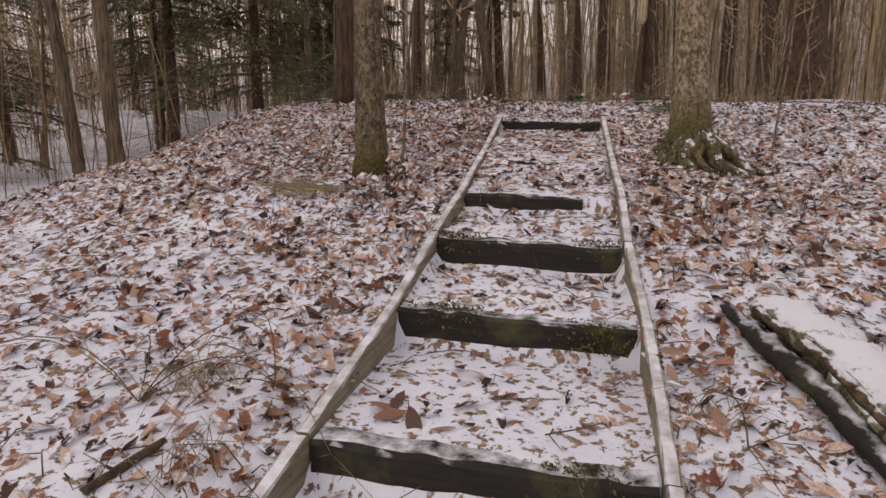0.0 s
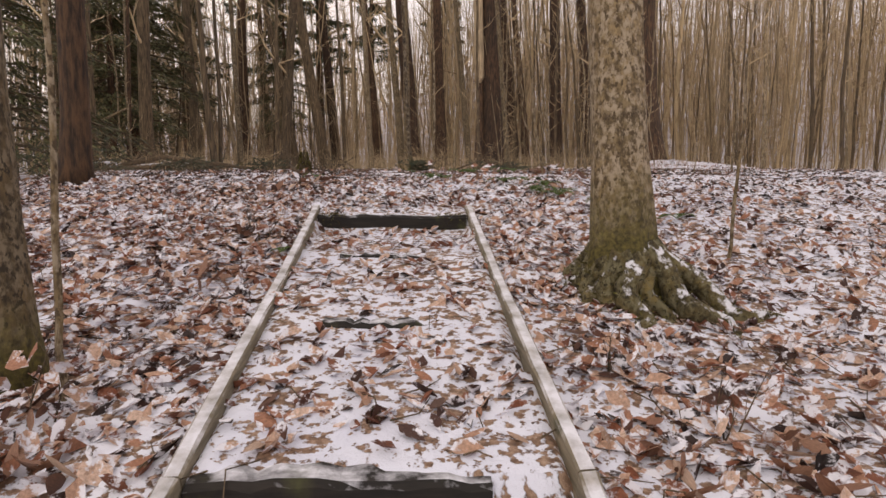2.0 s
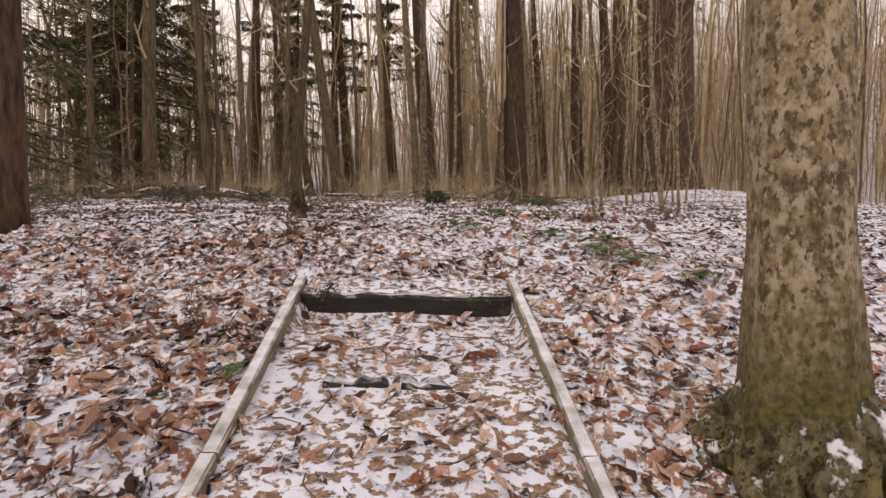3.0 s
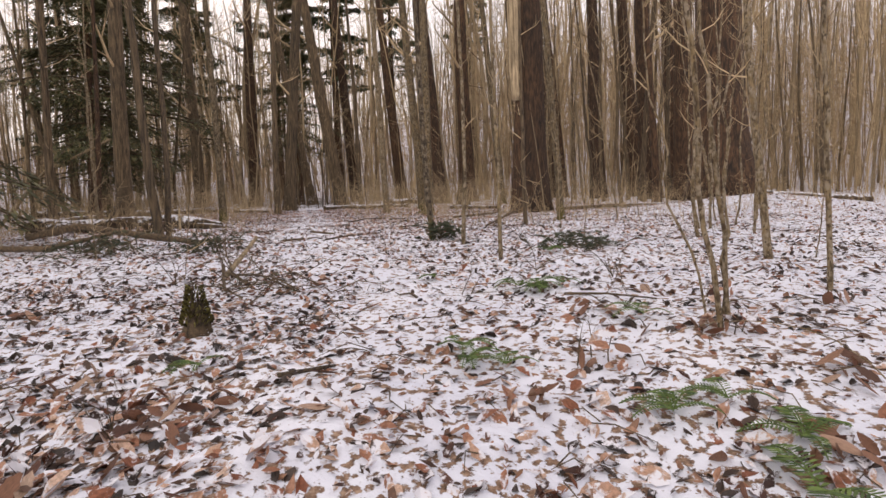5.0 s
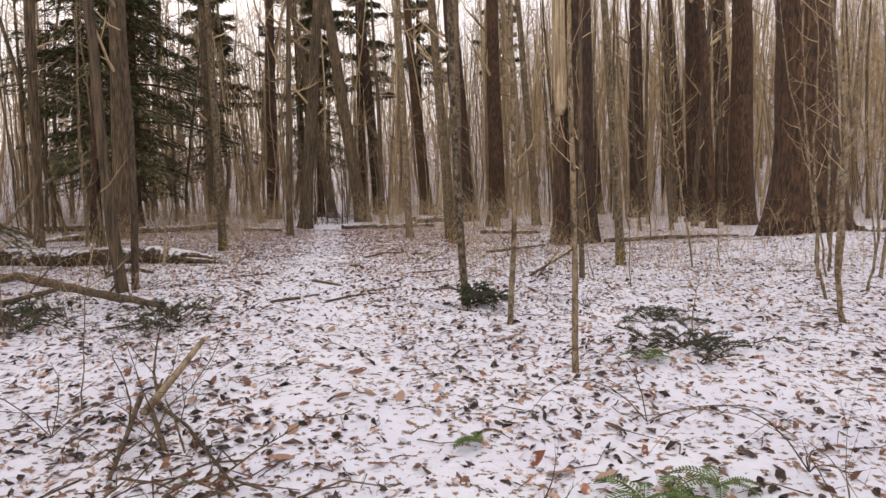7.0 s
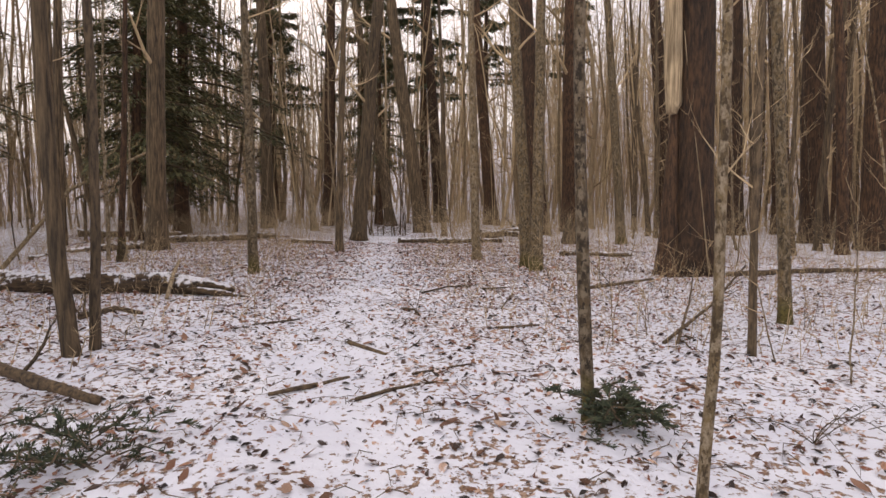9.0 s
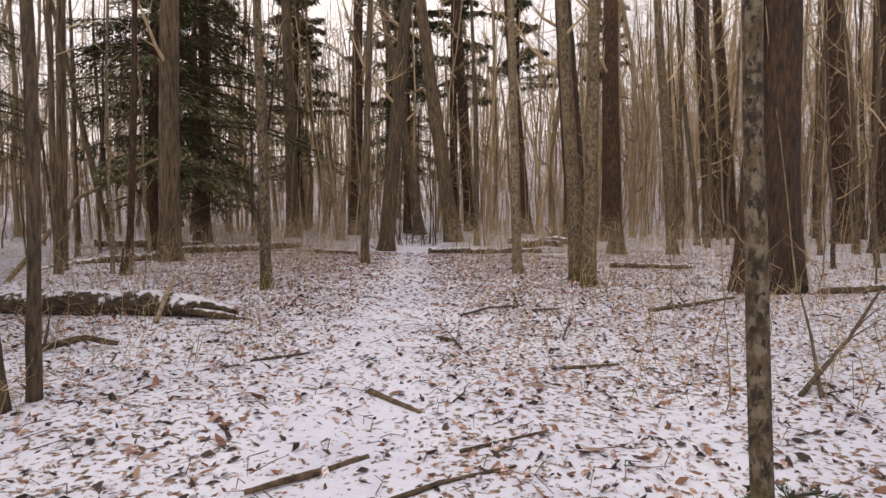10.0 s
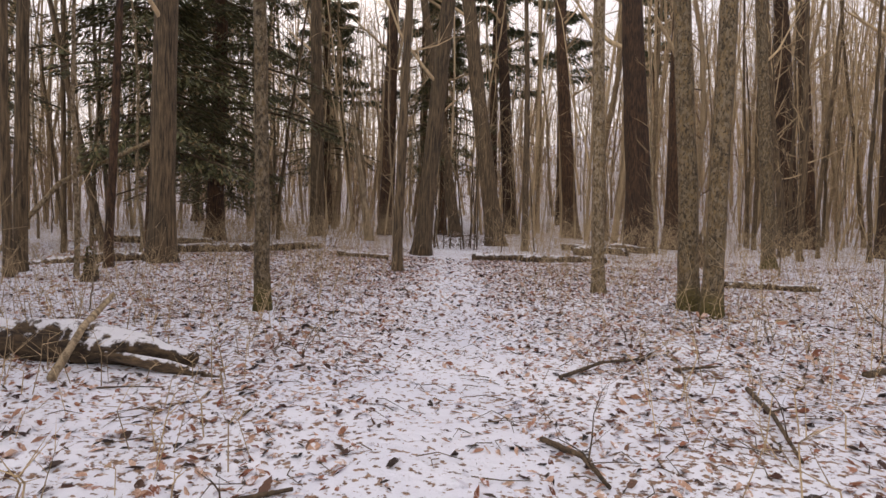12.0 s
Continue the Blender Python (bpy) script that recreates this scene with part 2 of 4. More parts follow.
def thing(name, place, label, category, group="", kind=""):
    ob = new(name)
    ob.location = place
    return tagged(ob, label, category, group, kind)


# ---- ground ----
PROFILE_Y = [-40, -14, -8, -6.7, -5.4, -3.85, -3.0, -2.4, -0.5, 0.95, 2.2, 3.2, 6.0, 9.0, 16.0, 30.0, 60.0]
PROFILE_Z = [-2.2, -1.9, -1.35, -1.15, -0.98, -0.72, -0.52, -0.34, 0.02, 0.32, 0.52, 0.62, 0.70, 0.76, 0.80, 0.86, 1.0]


def ground_z(x, y):
    """Height of the ground: the stair hill, the level wood behind it and the rising far slope."""
    z = np.interp(y, PROFILE_Y, PROFILE_Z)
    low = np.clip((-3.5 - x) / 7.0, 0, 1) * np.clip((6.5 + 1.6 * np.clip(-5.0 - x, 0, 10) - y) / 6.0, 0, 1)
    z = z - 2.1 * low * low * (3 - 2 * low)
    z = z + 0.35 * np.exp(-(((x - 6.8) / 2.3) ** 2 + ((y - 13.8) / 2.4) ** 2))
    z = z - 0.10 * np.exp(-(((x - 1.6) / 0.9) ** 2 + ((y + 0.9) / 1.0) ** 2))
    far = np.hypot(x, y - 4)
    z = z + 0.0034 * np.clip(far - 34, 0, 90) ** 2 * (0.68 + 0.32 * np.tanh(x / 25))
    return z


# stair flight: y and top of each riser, and the x of its two rails
RISER_Y = [-4.85, -3.82, -3.03, -2.37, -1.25, -0.2, 0.80]
RISER_Z = [-0.89, -0.70, -0.47, -0.25, -0.08, 0.10, 0.29]
RISER_H = [0.17, 0.19, 0.17, 0.12, 0.02, 0.02, 0.12]


def rail_x(y, side):
    left = np.interp(y, [-5.9, -3.85, -3.0, -2.37, 1.05], [-0.72, -0.71, -0.70, -0.66, -0.87])
    right = np.interp(y, [-5.9, -3.85, -3.0, -2.37, 1.05], [0.52, 0.51, 0.45, 0.43, 0.33])
    return left if side < 0 else right


def rail_z(y):
    return np.interp(y, [-5.9] + RISER_Y + [1.1], [-1.06] + RISER_Z + [0.35])


def stair_z(y):
    ys, zs = [-6.2, RISER_Y[0] - 0.01], [-1.12, RISER_Z[0] - RISER_H[0]]
    for i in range(len(RISER_Y)):
        ys += [RISER_Y[i] + 0.05]
        zs += [RISER_Z[i] - 0.012]
        if i + 1 < len(RISER_Y):
            ys += [RISER_Y[i + 1] - 0.01]
            zs += [RISER_Z[i + 1] - RISER_H[i + 1]]
    return np.interp(y, ys + [1.5], zs + [0.38])


def surface_z(x, y):
    """The ground as built, with the treads let in between the rails."""
    x, y = np.asarray(x, float), np.asarray(y, float)
    z = ground_z(x, y) + 0.025 * np.sin(x * 2.1 + 1.3 * np.sin(y * 1.7)) * np.cos(y * 1.9 + x * 0.6) + 0.012 * np.sin(x * 6.3 + y * 4.1) * np.sin(y * 7.7 - x * 3.0)
    inside = (x > rail_x(y, -1) + 0.01) & (x < rail_x(y, 1) - 0.01) & (y > -6.2) & (y < 1.5)
    blend = np.clip((1.5 - y) / 0.5, 0, 1)
    near = (x > rail_x(y, -1) - 0.25) & (x < rail_x(y, 1) + 0.25) & (y > -6.2) & (y < 1.2) & ~inside
    z = np.where(near, np.minimum(z, rail_z(y) - 0.03), z)
    return np.where(inside, stair_z(y) * blend + z * (1 - blend) + 0.006 * np.sin(x * 9 + y * 5), z)


def sz(x, y):
    return float(surface_z(x, y))


def spaced(parts):
    out = [parts[0][0]]
    for start, end, stride in parts:
        count = max(1, round((end - start) / stride))
        out += [start + (end - start) * (i + 1) / count for i in range(count)]
    return np.array(out)


gx = spaced([(-420, -120, 30), (-120, -40, 6), (-40, -12, 1.5), (-12, -4, 0.25), (-4, -1.2, 0.1), (-1.2, 0.9, 0.05), (0.9, 4, 0.1), (4, 12, 0.25), (12, 40, 1.5), (40, 120, 6), (120, 420, 30)])
gy = spaced([(-300, -60, 30), (-60, -16, 4), (-16, -7, 0.4), (-7, 1.6, 0.06), (1.6, 9, 0.12), (9, 20, 0.25), (20, 45, 1.0), (45, 130, 5), (130, 420, 29)])
xx, yy = np.meshgrid(gx, gy)
zz = surface_z(xx, yy)
verts = np.stack([xx, yy, zz], -1).reshape(-1, 3)
nx = len(gx)
idx = (np.arange(len(gy) - 1)[:, None] * nx + np.arange(nx - 1)[None, :]).ravel()
faces = np.stack([idx, idx + 1, idx + nx + 1, idx + nx], 1)
gm = bpy.data.meshes.new("ground")
gm.from_pydata(verts.tolist(), [], faces.tolist())
gm.polygons.foreach_set("use_smooth", [True] * len(gm.polygons))
gm.materials.append(SNOW)
ground = tagged(new("ground", gm), "thin snow over brown leaf litter on a wooded hill", "ground", kind="structure")


# ---- timber steps ----
def board(b, a, c, width, height, jitter=0.006, pieces=8):
    """A sawn timber from a to c (its top's middle line), slightly worn."""
    a, c = Vector(a), Vector(c)
    d = (c - a).normalized()
    side = d.cross(Vector((0, 0, 1))).normalized()
    down = side.cross(d).normalized()
    down = down if down.z < 0 else -down
    e = min(width, height) * 0.14
    ring = [(-width / 2 + e, 0), (width / 2 - e, 0), (width / 2, e), (width / 2, height - e), (width / 2 - e, height), (-width / 2 + e, height), (-width / 2, height - e), (-width / 2, e)]
    s = len(b.v)
    for i in range(pieces + 1):
        p = a.lerp(c, i / pieces) + Vector((0, 0, random.uniform(-jitter, jitter)))
        for u, w in ring:
            b.v.append(p + side * (u + random.uniform(-jitter, jitter) * 0.5) + down * (w + random.uniform(-jitter, jitter) * 0.5))
    for i in range(pieces):
        for k in range(8):
            q = s + i * 8
            b.f.append((q + k, q + (k + 1) % 8, q + 8 + (k + 1) % 8, q + 8 + k))
    b.f.append(tuple(s + k for k in reversed(range(8))))
    b.f.append(tuple(s + pieces * 8 + k for k in range(8)))


steps = thing("timber_steps", (-0.1, -2.4, sz(-0.1, -2.4)), "snowy timber steps with side rails set into the hillside", "steps")


def fixed(ob, holder):
    """Keeps a part, built in world places, where it is."""
    ob.matrix_parent_inverse = Matrix.Translation(holder.location).inverted()
    return ob


for i, (y, z, h) in enumerate(zip(RISER_Y, RISER_Z, RISER_H)):
    b = Builder()
    l, r = float(rail_x(y, -1)) + 0.015, float(rail_x(y, 1)) - 0.02
    if i == 3:
        r -= 0.22
    if i in (4, 5):
        l, r = l + 0.25, r - 0.35
    board(b, (l, y + 0.06, z + 0.004), (r, y + 0.06 + random.uniform(-0.02, 0.02), z - random.uniform(0.0, 0.012)), 0.13, 0.26, 0.008, 14)
    fixed(part("riser", b, RISER, steps, "dark wet timber with snow on top", smooth=False), steps)

for side in (-1, 1):
    cuts = [-5.9, -4.85, -3.83, -2.98, -2.37, -0.7, 1.06]
    for a, c in zip(cuts, cuts[1:]):
        b = Builder()
        pa = (float(rail_x(a, side)) + side * 0.02, a + 0.01, float(rail_z(a)) + 0.022)
        pc = (float(rail_x(c, side)) + side * 0.02, c - 0.005, float(rail_z(c)) + 0.022)
        board(b, pa, pc, 0.055, 0.2, 0.004, 10)
        fixed(part("rail", b, RAIL, steps, "weathered board with a line of snow", smooth=False), steps)

for x, y, z, s, n in ((-0.55, -2.97, -0.46, 0.13, 60), (0.3, -2.97, -0.46, 0.12, 55), (-0.45, -3.76, -0.69, 0.14, 50), (0.3, -3.8, -0.72, 0.12, 40), (0.25, -4.78, -0.9, 0.12, 45), (0.22, 0.84, 0.28, 0.1, 36), (-0.72, 0.85, 0.29, 0.08, 30)):
    b = Builder()
    for k in range(n * 9):
        p = Vector((x + random.gauss(0, s * 0.7), y + random.gauss(-0.025, 0.03), z + random.uniform(-0.11, 0.025)))
        d = Vector((random.uniform(-1, 1), random.uniform(-1, 1), random.uniform(0.2, 1))).normalized()
        b.blade(p, d * 0.012, d.orthogonal().normalized() * 0.005, 0.001)
    tagged(fixed(part("moss", b, MOSS, steps, "yellow-green moss clump"), steps), kind="stuff")


# ---- trees ----
def axis_points(lean, height, sway, count, bend=0.0, crook=0.0):
    """A trunk's middle line from its foot."""
    a, c, q = random.uniform(0, 6.3), random.uniform(0, 6.3), random.uniform(0.25, 0.6)
    out, walk_x, walk_y = [], 0.0, 0.0
    for i in range(count):
        z = height * (i / (count - 1)) ** 1.25
        k = min(z, 1.5) / 1.5
        walk_x, walk_y = walk_x + random.gauss(0, crook), walk_y + random.gauss(0, crook)
        out.append(Vector((walk_x + lean[0] * z + k * sway * math.sin(a + z * q) - k * sway * math.sin(a) + bend * math.sin(min(z, 3.0) * 1.05), walk_y + lean[1] * z + k * sway * math.cos(c + z * q) - k * sway * math.cos(c), z - 0.12)))
    return out


def limb(b, start, direction, length, radius, depth, sides=5, rise=0.25):
    """A limb and the twigs that fork from it."""
    p, d = Vector(start), Vector(direction).normalized()
    pts, rad = [p.copy()], [radius]
    seg = 4 if depth else 2
    for i in range(seg):
        d = (d + Vector((random.uniform(-0.3, 0.3), random.uniform(-0.3, 0.3), random.uniform(-0.05, rise * 1.6)))).normalized()
        p = p + d * length / seg
        pts.append(p.copy())
        rad.append(radius * (1 - 0.8 * (i + 1) / seg))
        if depth:
            for _ in range(random.choice((1, 2))):
                out = (d + Vector((random.uniform(-1, 1), random.uniform(-1, 1), random.uniform(-0.2, 0.7))) * 0.9).normalized()
                limb(b, p, out, length * random.uniform(0.3, 0.55), radius * 0.5 * (1 - 0.6 * (i + 1) / seg), depth - 1, 3, rise)
    b.tube(pts[:-1], rad[:-1], sides, 0.05, False)
    b.spike(pts[-2], pts[-1], rad[-2])


def at_height(axis, z):
    for a, c in zip(axis, axis[1:]):
        if c.z >= z:
            return a.lerp(c, (z - a.z) / max(c.z - a.z, 1e-6))
    return axis[-1].copy()


def bare_tree(name, x, y, r, lean, mat, label, height=None, limbs=9, low=4.0, flare=1.5, sway=0.02, group="", bend=0.0, category="tree", depth=1, crook=0.006):
    height = height or min(22, 7 + r * 60)
    t = thing(name, (x, y, sz(x, y)), label, category, group)
    axis = axis_points(lean, height, sway, 22 if r > 0.06 else 20, bend, crook)
    b = Builder()
    rad = [r * (1 + (flare - 1) * math.exp(-max(0, p.z + 0.06) / (1.6 * r + 0.03))) * (1 - 0.86 * (p.z / height) ** 1.3 if p.z > 0 else 1) for p in axis]
    b.tube(axis, rad, 18 if r > 0.1 else (12 if r > 0.05 else 9), 0.05 if r > 0.1 else 0.1)
    part("trunk", b, mat, t)
    c = Builder()
    for k in range(limbs):
        z = low + (height * 0.97 - low) * (k + random.random() * 0.8) / limbs
        p = at_height(axis, z)
        turn = random.uniform(0, 6.3)
        up = random.uniform(0.15, 0.9)
        size = (1 - 0.55 * z / height)
        limb(c, p, (math.cos(turn), math.sin(turn), up), size * min(4.2, 0.5 + r * 16) * random.uniform(0.5, 1.0), max(0.004, r * 0.26 * size), depth)
    if c.v:
        tagged(part("crown", c, TWIG if mat is not BEECH else mat, t, "bare grey-brown limbs and twigs"), kind="stuff")
    return t


def bough(b, n, start, turn, length, droop, fill, size):
    """One evergreen bough: a bent branch in b, its needle sprays in n."""
    d = Vector((math.cos(turn), math.sin(turn), 0))
    side = Vector((-d.y, d.x, 0))
    pts = [Vector(start) + d * length * k / 5 + Vector((0, 0, -droop * length * (k / 5) ** 1.8 + 0.08 * length * k / 5)) for k in range(6)]
    b.tube(pts, [0.02 * length / 2 + 0.006 - 0.003 * k for k in range(6)], 4, 0, False)
    for _ in range(fill):
        k = random.uniform(0.18, 1.0)
        i = min(4, int(k * 5))
        p = pts[i].lerp(pts[i + 1], k * 5 - i)
        w = (1.05 - k) * length * 0.42 + 0.06
        s = random.uniform(-1, 1)
        p = p + side * s * w + Vector((random.uniform(-0.06, 0.06), random.uniform(-0.06, 0.06), -abs(s) * w * 0.25 + random.uniform(-0.2, 0.1)))
        a = (d * 0.8 + side * (1.1 if s > 0 else -1.1) * random.uniform(0.2, 1.0) + Vector((0, 0, random.uniform(-1.0, 0.3)))).normalized()
        n.chip(p, a * size * random.uniform(0.7, 1.5), a.cross(Vector((random.uniform(-0.4, 0.4), random.uniform(-0.4, 0.4), 1))).normalized() * size * 0.28)


def evergreen(name, x, y, r, lean, label, height, low, reach, boughs, fill, size, needles, droop=0.3, dead=0):
    t = thing(name, (x, y, sz(x, y)), label, "tree")
    axis = axis_points(lean, height, 0.05, 18)
    b = Builder()
    b.tube(axis, [r * (1 + 0.5 * math.exp(-max(0, p.z) / 0.35)) * (1 - 0.9 * max(0, p.z) / height) for p in axis], 14, 0.05)
    part("trunk", b, PINE, t)
    c, n = Builder(), Builder()
    for k in range(boughs):
        z = low + (height * 0.98 - low) * (k + random.random()) / boughs
        bough(c, n, at_height(axis, z), random.uniform(0, 6.3), reach * (1.08 - (z / height) ** 1.4) * random.uniform(0.6, 1.1), droop, fill, size)
    for k in range(dead):
        turn = random.uniform(0, 6.3)
        limb(c, at_height(axis, random.uniform(1.2, low + 2)), (math.cos(turn), math.sin(turn), -0.1), reach * random.uniform(0.35, 0.8), 0.016, 1, 4, 0.02)
    tagged(part("branchwork", c, DARKSAP, t), kind="stuff")
    tagged(part("crown", n, needles, t, "dark green needle sprays", smooth=False), kind="stuff")
    return t


def grey_tree(x, y, r, lean, **k):
    return bare_tree("forest_tree", x, y, r, lean, GREY, "bare grey-brown forest tree with furrowed bark", group="forest trees", **k)


def dark_tree(x, y, r, lean, **k):
    return bare_tree("pine_tree", x, y, r, lean, PINE, "tall dark pine trunk with rough brown bark", low=6.5, limbs=10, group="pine trunks", **k)


def mottled_tree(x, y, r, lean, **k):
    return bare_tree("mottled_tree", x, y, r, lean, MAPLE, "slim tree with lichen-mottled bark rising from the snow", **k)


def sapling(x, y, r, lean, mat=None, **k):
    return bare_tree("sapling", x, y, r, lean, mat or SAPLING, "thin bare sapling standing in snowy leaves", limbs=k.pop("limbs", 10), low=k.pop("low", 1.2), flare=1.25, group="saplings", category="sapling", **k)


# beside the steps
beech = bare_tree("beech_tree", 1.13, -0.60, 0.15, (-0.055, 0.0), BEECH, "large beech with pale blotched bark and mossy roots", height=17, limbs=12, low=5.0, flare=1.95, sway=0.02)
tuft = Builder()
for turn, size, thick in ((178, 0.28, 0.09), (207, 0.34, 0.075), (232, 0.34, 0.08), (258, 0.56, 0.075), (283, 0.40, 0.055), (308, 0.72, 0.075), (331, 0.86, 0.07), (2, 0.55, 0.06), (48, 0.5, 0.08), (98, 0.4, 0.09), (145, 0.36, 0.08)):
    b, p = Builder(), Vector((0.06 * math.cos(radians(turn)), 0.06 * math.sin(radians(turn)), 0.30))
    pts, rad = [p], [thick * 0.9]
    for k in range(1, 9):
        f = k / 8
        a = radians(turn + 9 * math.sin(k * 1.3 + turn))
        x, y = math.cos(a) * (0.1 + f * size * 0.82), math.sin(a) * (0.1 + f * size * 0.82)
        z = sz(1.13 + x, -0.60 + y) - sz(1.13, -0.60) + 0.22 * (1 - f) ** 1.8 + 0.04 - 0.08 * f
        pts.append(Vector((x, y, z)))
        rad.append(thick * (1.1 - 0.66 * f))
    b.tube(pts, rad, 12, 0.2)
    part("root", b, ROOT, beech, "mossy root dusted with snow")
    for k in range(len(pts)):
        for q in range(26):
            d = Vector((random.gauss(0, 1), random.gauss(0, 1), abs(random.gauss(0, 1)) + 0.1)).normalized()
            tuft.blade(pts[k] + (pts[min(k + 1, 8)] - pts[k]) * random.random() + d * rad[k] * 0.98, d * 0.014, d.orthogonal().normalized() * 0.006, 0.001)
tagged(part("moss", tuft, MOSS, beech, "olive moss on the roots"), kind="stuff")
bare_tree("mottled_tree", -1.62, -1.64, 0.12, (-0.03, 0.01), MAPLE, "grey-brown tree with mottled bark and a mossy foot", height=14, limbs=12, low=4.6, flare=1.6, sway=0.03)
dark_tree(-3.52, 2.3, 0.13, (0.05, 0.0))
grey_tree(-7.04, 0.81, 0.09, (-0.10, 0.0))
grey_tree(-6.75, 1.2, 0.11, (-0.03, 0.0))

# the level wood
snag = bare_tree("pine_tree", 2.2, 16.6, 0.37, (-0.02, 0.0), PINE, "thick dark pine with a pale split snag against it", height=24, limbs=10, low=8.0, flare=1.55, sway=0.02)
b = Builder()
b.tube([(0.2, -0.56, 0.05), (0.16, -0.43, 0.6), (0.09, -0.40, 1.2), (0.0, -0.395, 1.9), (-0.1, -0.375, 2.6), (-0.2, -0.33, 3.3), (-0.32, -0.3, 4.4)], [0.014, 0.013, 0.012, 0.012, 0.011, 0.01, 0.008], 6)
part("vine", b, SNAGWOOD, snag, "thin pale vine climbing the bark")
dead = bare_tree("dead_snag", 1.74, 16.36, 0.19, (-0.005, 0.0), PINE, "dead trunk with dark bark below and pale bare wood above", height=3.5, limbs=0, flare=1.45)
b = Builder()
b.tube([(-0.03, -0.06, 2.95), (0.0, -0.03, 3.15), (-0.01, 0, 3.8), (-0.05, 0.0, 5.5), (-0.09, 0, 8.0), (-0.1, 0.05, 9.6)], [0.09, 0.14, 0.16, 0.15, 0.12, 0.03], 12, 0.14)
part("bare_wood", b, SNAGWOOD, dead, "pale split barkless wood")
bare_tree("pine_tree", 6.6, 15.0, 0.57, (-0.035, 0.0), PINE, "very thick dark pine on a snowy mound", height=26, limbs=12, low=8.0, flare=1.65, sway=0.02)
grey_tree(-10.21, 18.71, 0.235, (0.027, 0.0))
mottled_tree(-5.6, 14.68, 0.082, (-0.014, 0.0))
grey_tree(-5.75, 19.82, 0.095, (0.02, 0.0))
dark_tree(-11.6, 35.5, 0.34, (0.014, 0.0))
bare_tree("dead_snag", -10.28, 30.08, 0.16, (-0.17, 0.0), SNAGWOOD, "leaning broken dead trunk with orange wood", height=5.0, limbs=0, flare=1.3)
grey_tree(-8.22, 35.6, 0.25, (-0.16, -0.04))
grey_tree(-5.49, 30.02, 0.30, (-0.143, -0.03))
dark_tree(-6.56, 41.6, 0.37, (-0.08, 0.0))
grey_tree(-4.16, 27.54, 0.105, (-0.04, 0.0))
dark_tree(-3.25, 39.3, 0.36, (-0.085, 0.0))
bare_tree("forest_tree", -1.96, 18.04, 0.098, (-0.05, 0.0), SAPLING, "slim pale forest tree with smooth tan bark")
dark_tree(-0.65, 29.7, 0.42, (-0.07, 0.0))
mottled_tree(-0.82, 17.0, 0.125, (-0.075, 0.0))
mottled_tree(-0.66, 16.5, 0.115, (-0.015, 0.0))
mottled_tree(2.01, 24.65, 0.149, (-0.09, 0.0))
dark_tree(5.95, 37.5, 0.42, (-0.09, 0.0))
dark_tree(6.84, 37.8, 0.27, (-0.09, 0.0))
grey_tree(-10.96, 16.37, 0.105, (0.033, 0.0))
grey_tree(-10.43, 15.75, 0.067, (0.0, 0.0))
grey_tree(-13.0, 20.3, 0.08, (-0.22, -0.05))
grey_tree(-14.3, 20.4, 0.067, (0.0, 0.0))
grey_tree(-13.2, 31.6, 0.28, (-0.03, 0.0))
bare_tree("mottled_tree", -0.30, 8.35, 0.04, (-0.045, 0.0), DARKMAPLE, "slim dark lichen-spotted tree rising from hemlock brush", height=9, bend=-0.02)
mottled_tree(2.1, 11.8, 0.068, (-0.07, 0.0))
sapling(0.115, 7.4, 0.025, (-0.01, 0.0), height=7.5, bend=0.03)
sapling(1.2, 10.1, 0.036, (-0.03, 0.0), DARKSAP, height=7)
sapling(0.47, 5.98, 0.021, (-0.02, 0.0), height=5)
sapling(-4.42, 9.05, 0.066, (-0.06, 0.0), GREY, low=3.5, height=10, bend=-0.03)
sapling(-4.42, 9.3, 0.045, (0.0, 0.0), DARKSAP, low=3.0, height=9, bend=0.04)
sapling(2.87, 5.53, 0.036, (-0.10, 0.0), height=7, bend=-0.05)
sapling(1.40, 3.02, 0.0145, (-0.07, 0.0), height=4.5, bend=-0.05, crook=0.022)
sapling(1.44, 3.24, 0.0135, (-0.10, 0.0), height=4.2, bend=-0.06, crook=0.026)
sapling(1.52, 3.30, 0.008, (-0.03, 0.02), height=3.2, crook=0.03)
sapling(1.33, 3.12, 0.007, (-0.14, 0.0), height=2.6, crook=0.03)
sapling(2.48, 4.02, 0.018, (-0.05, 0.0), height=4.5)
sapling(-1.3, -1.8, 0.014, (0.03, 0.0), height=3.0)
sapling(1.95, -0.1, 0.012, (0.03, 0.0), height=2.2)
dark_tree(10.0, 33.4, 0.38, (-0.08, 0.0))
dark_tree(7.43, 22.3, 0.14, (-0.07, 0.0))
dark_tree(8.8, 27.3, 0.40, (-0.05, 0.0))
dark_tree(10.7, 29.5, 0.36, (-0.055, 0.0))
dark_tree(0.8, 32.6, 0.40, (-0.02, 0.0))
dark_tree(8.1, 33.3, 0.26, (-0.04, 0.0))
dark_tree(7.8, 32.7, 0.37, (-0.036, 0.0))
dark_tree(9.2, 24.3, 0.40, (-0.025, 0.0))
dark_tree(-10.3, 17.5, 0.075, (0.05, 0.0))
grey_tree(-6.47, 23.9, 0.22, (0.095, 0.0))

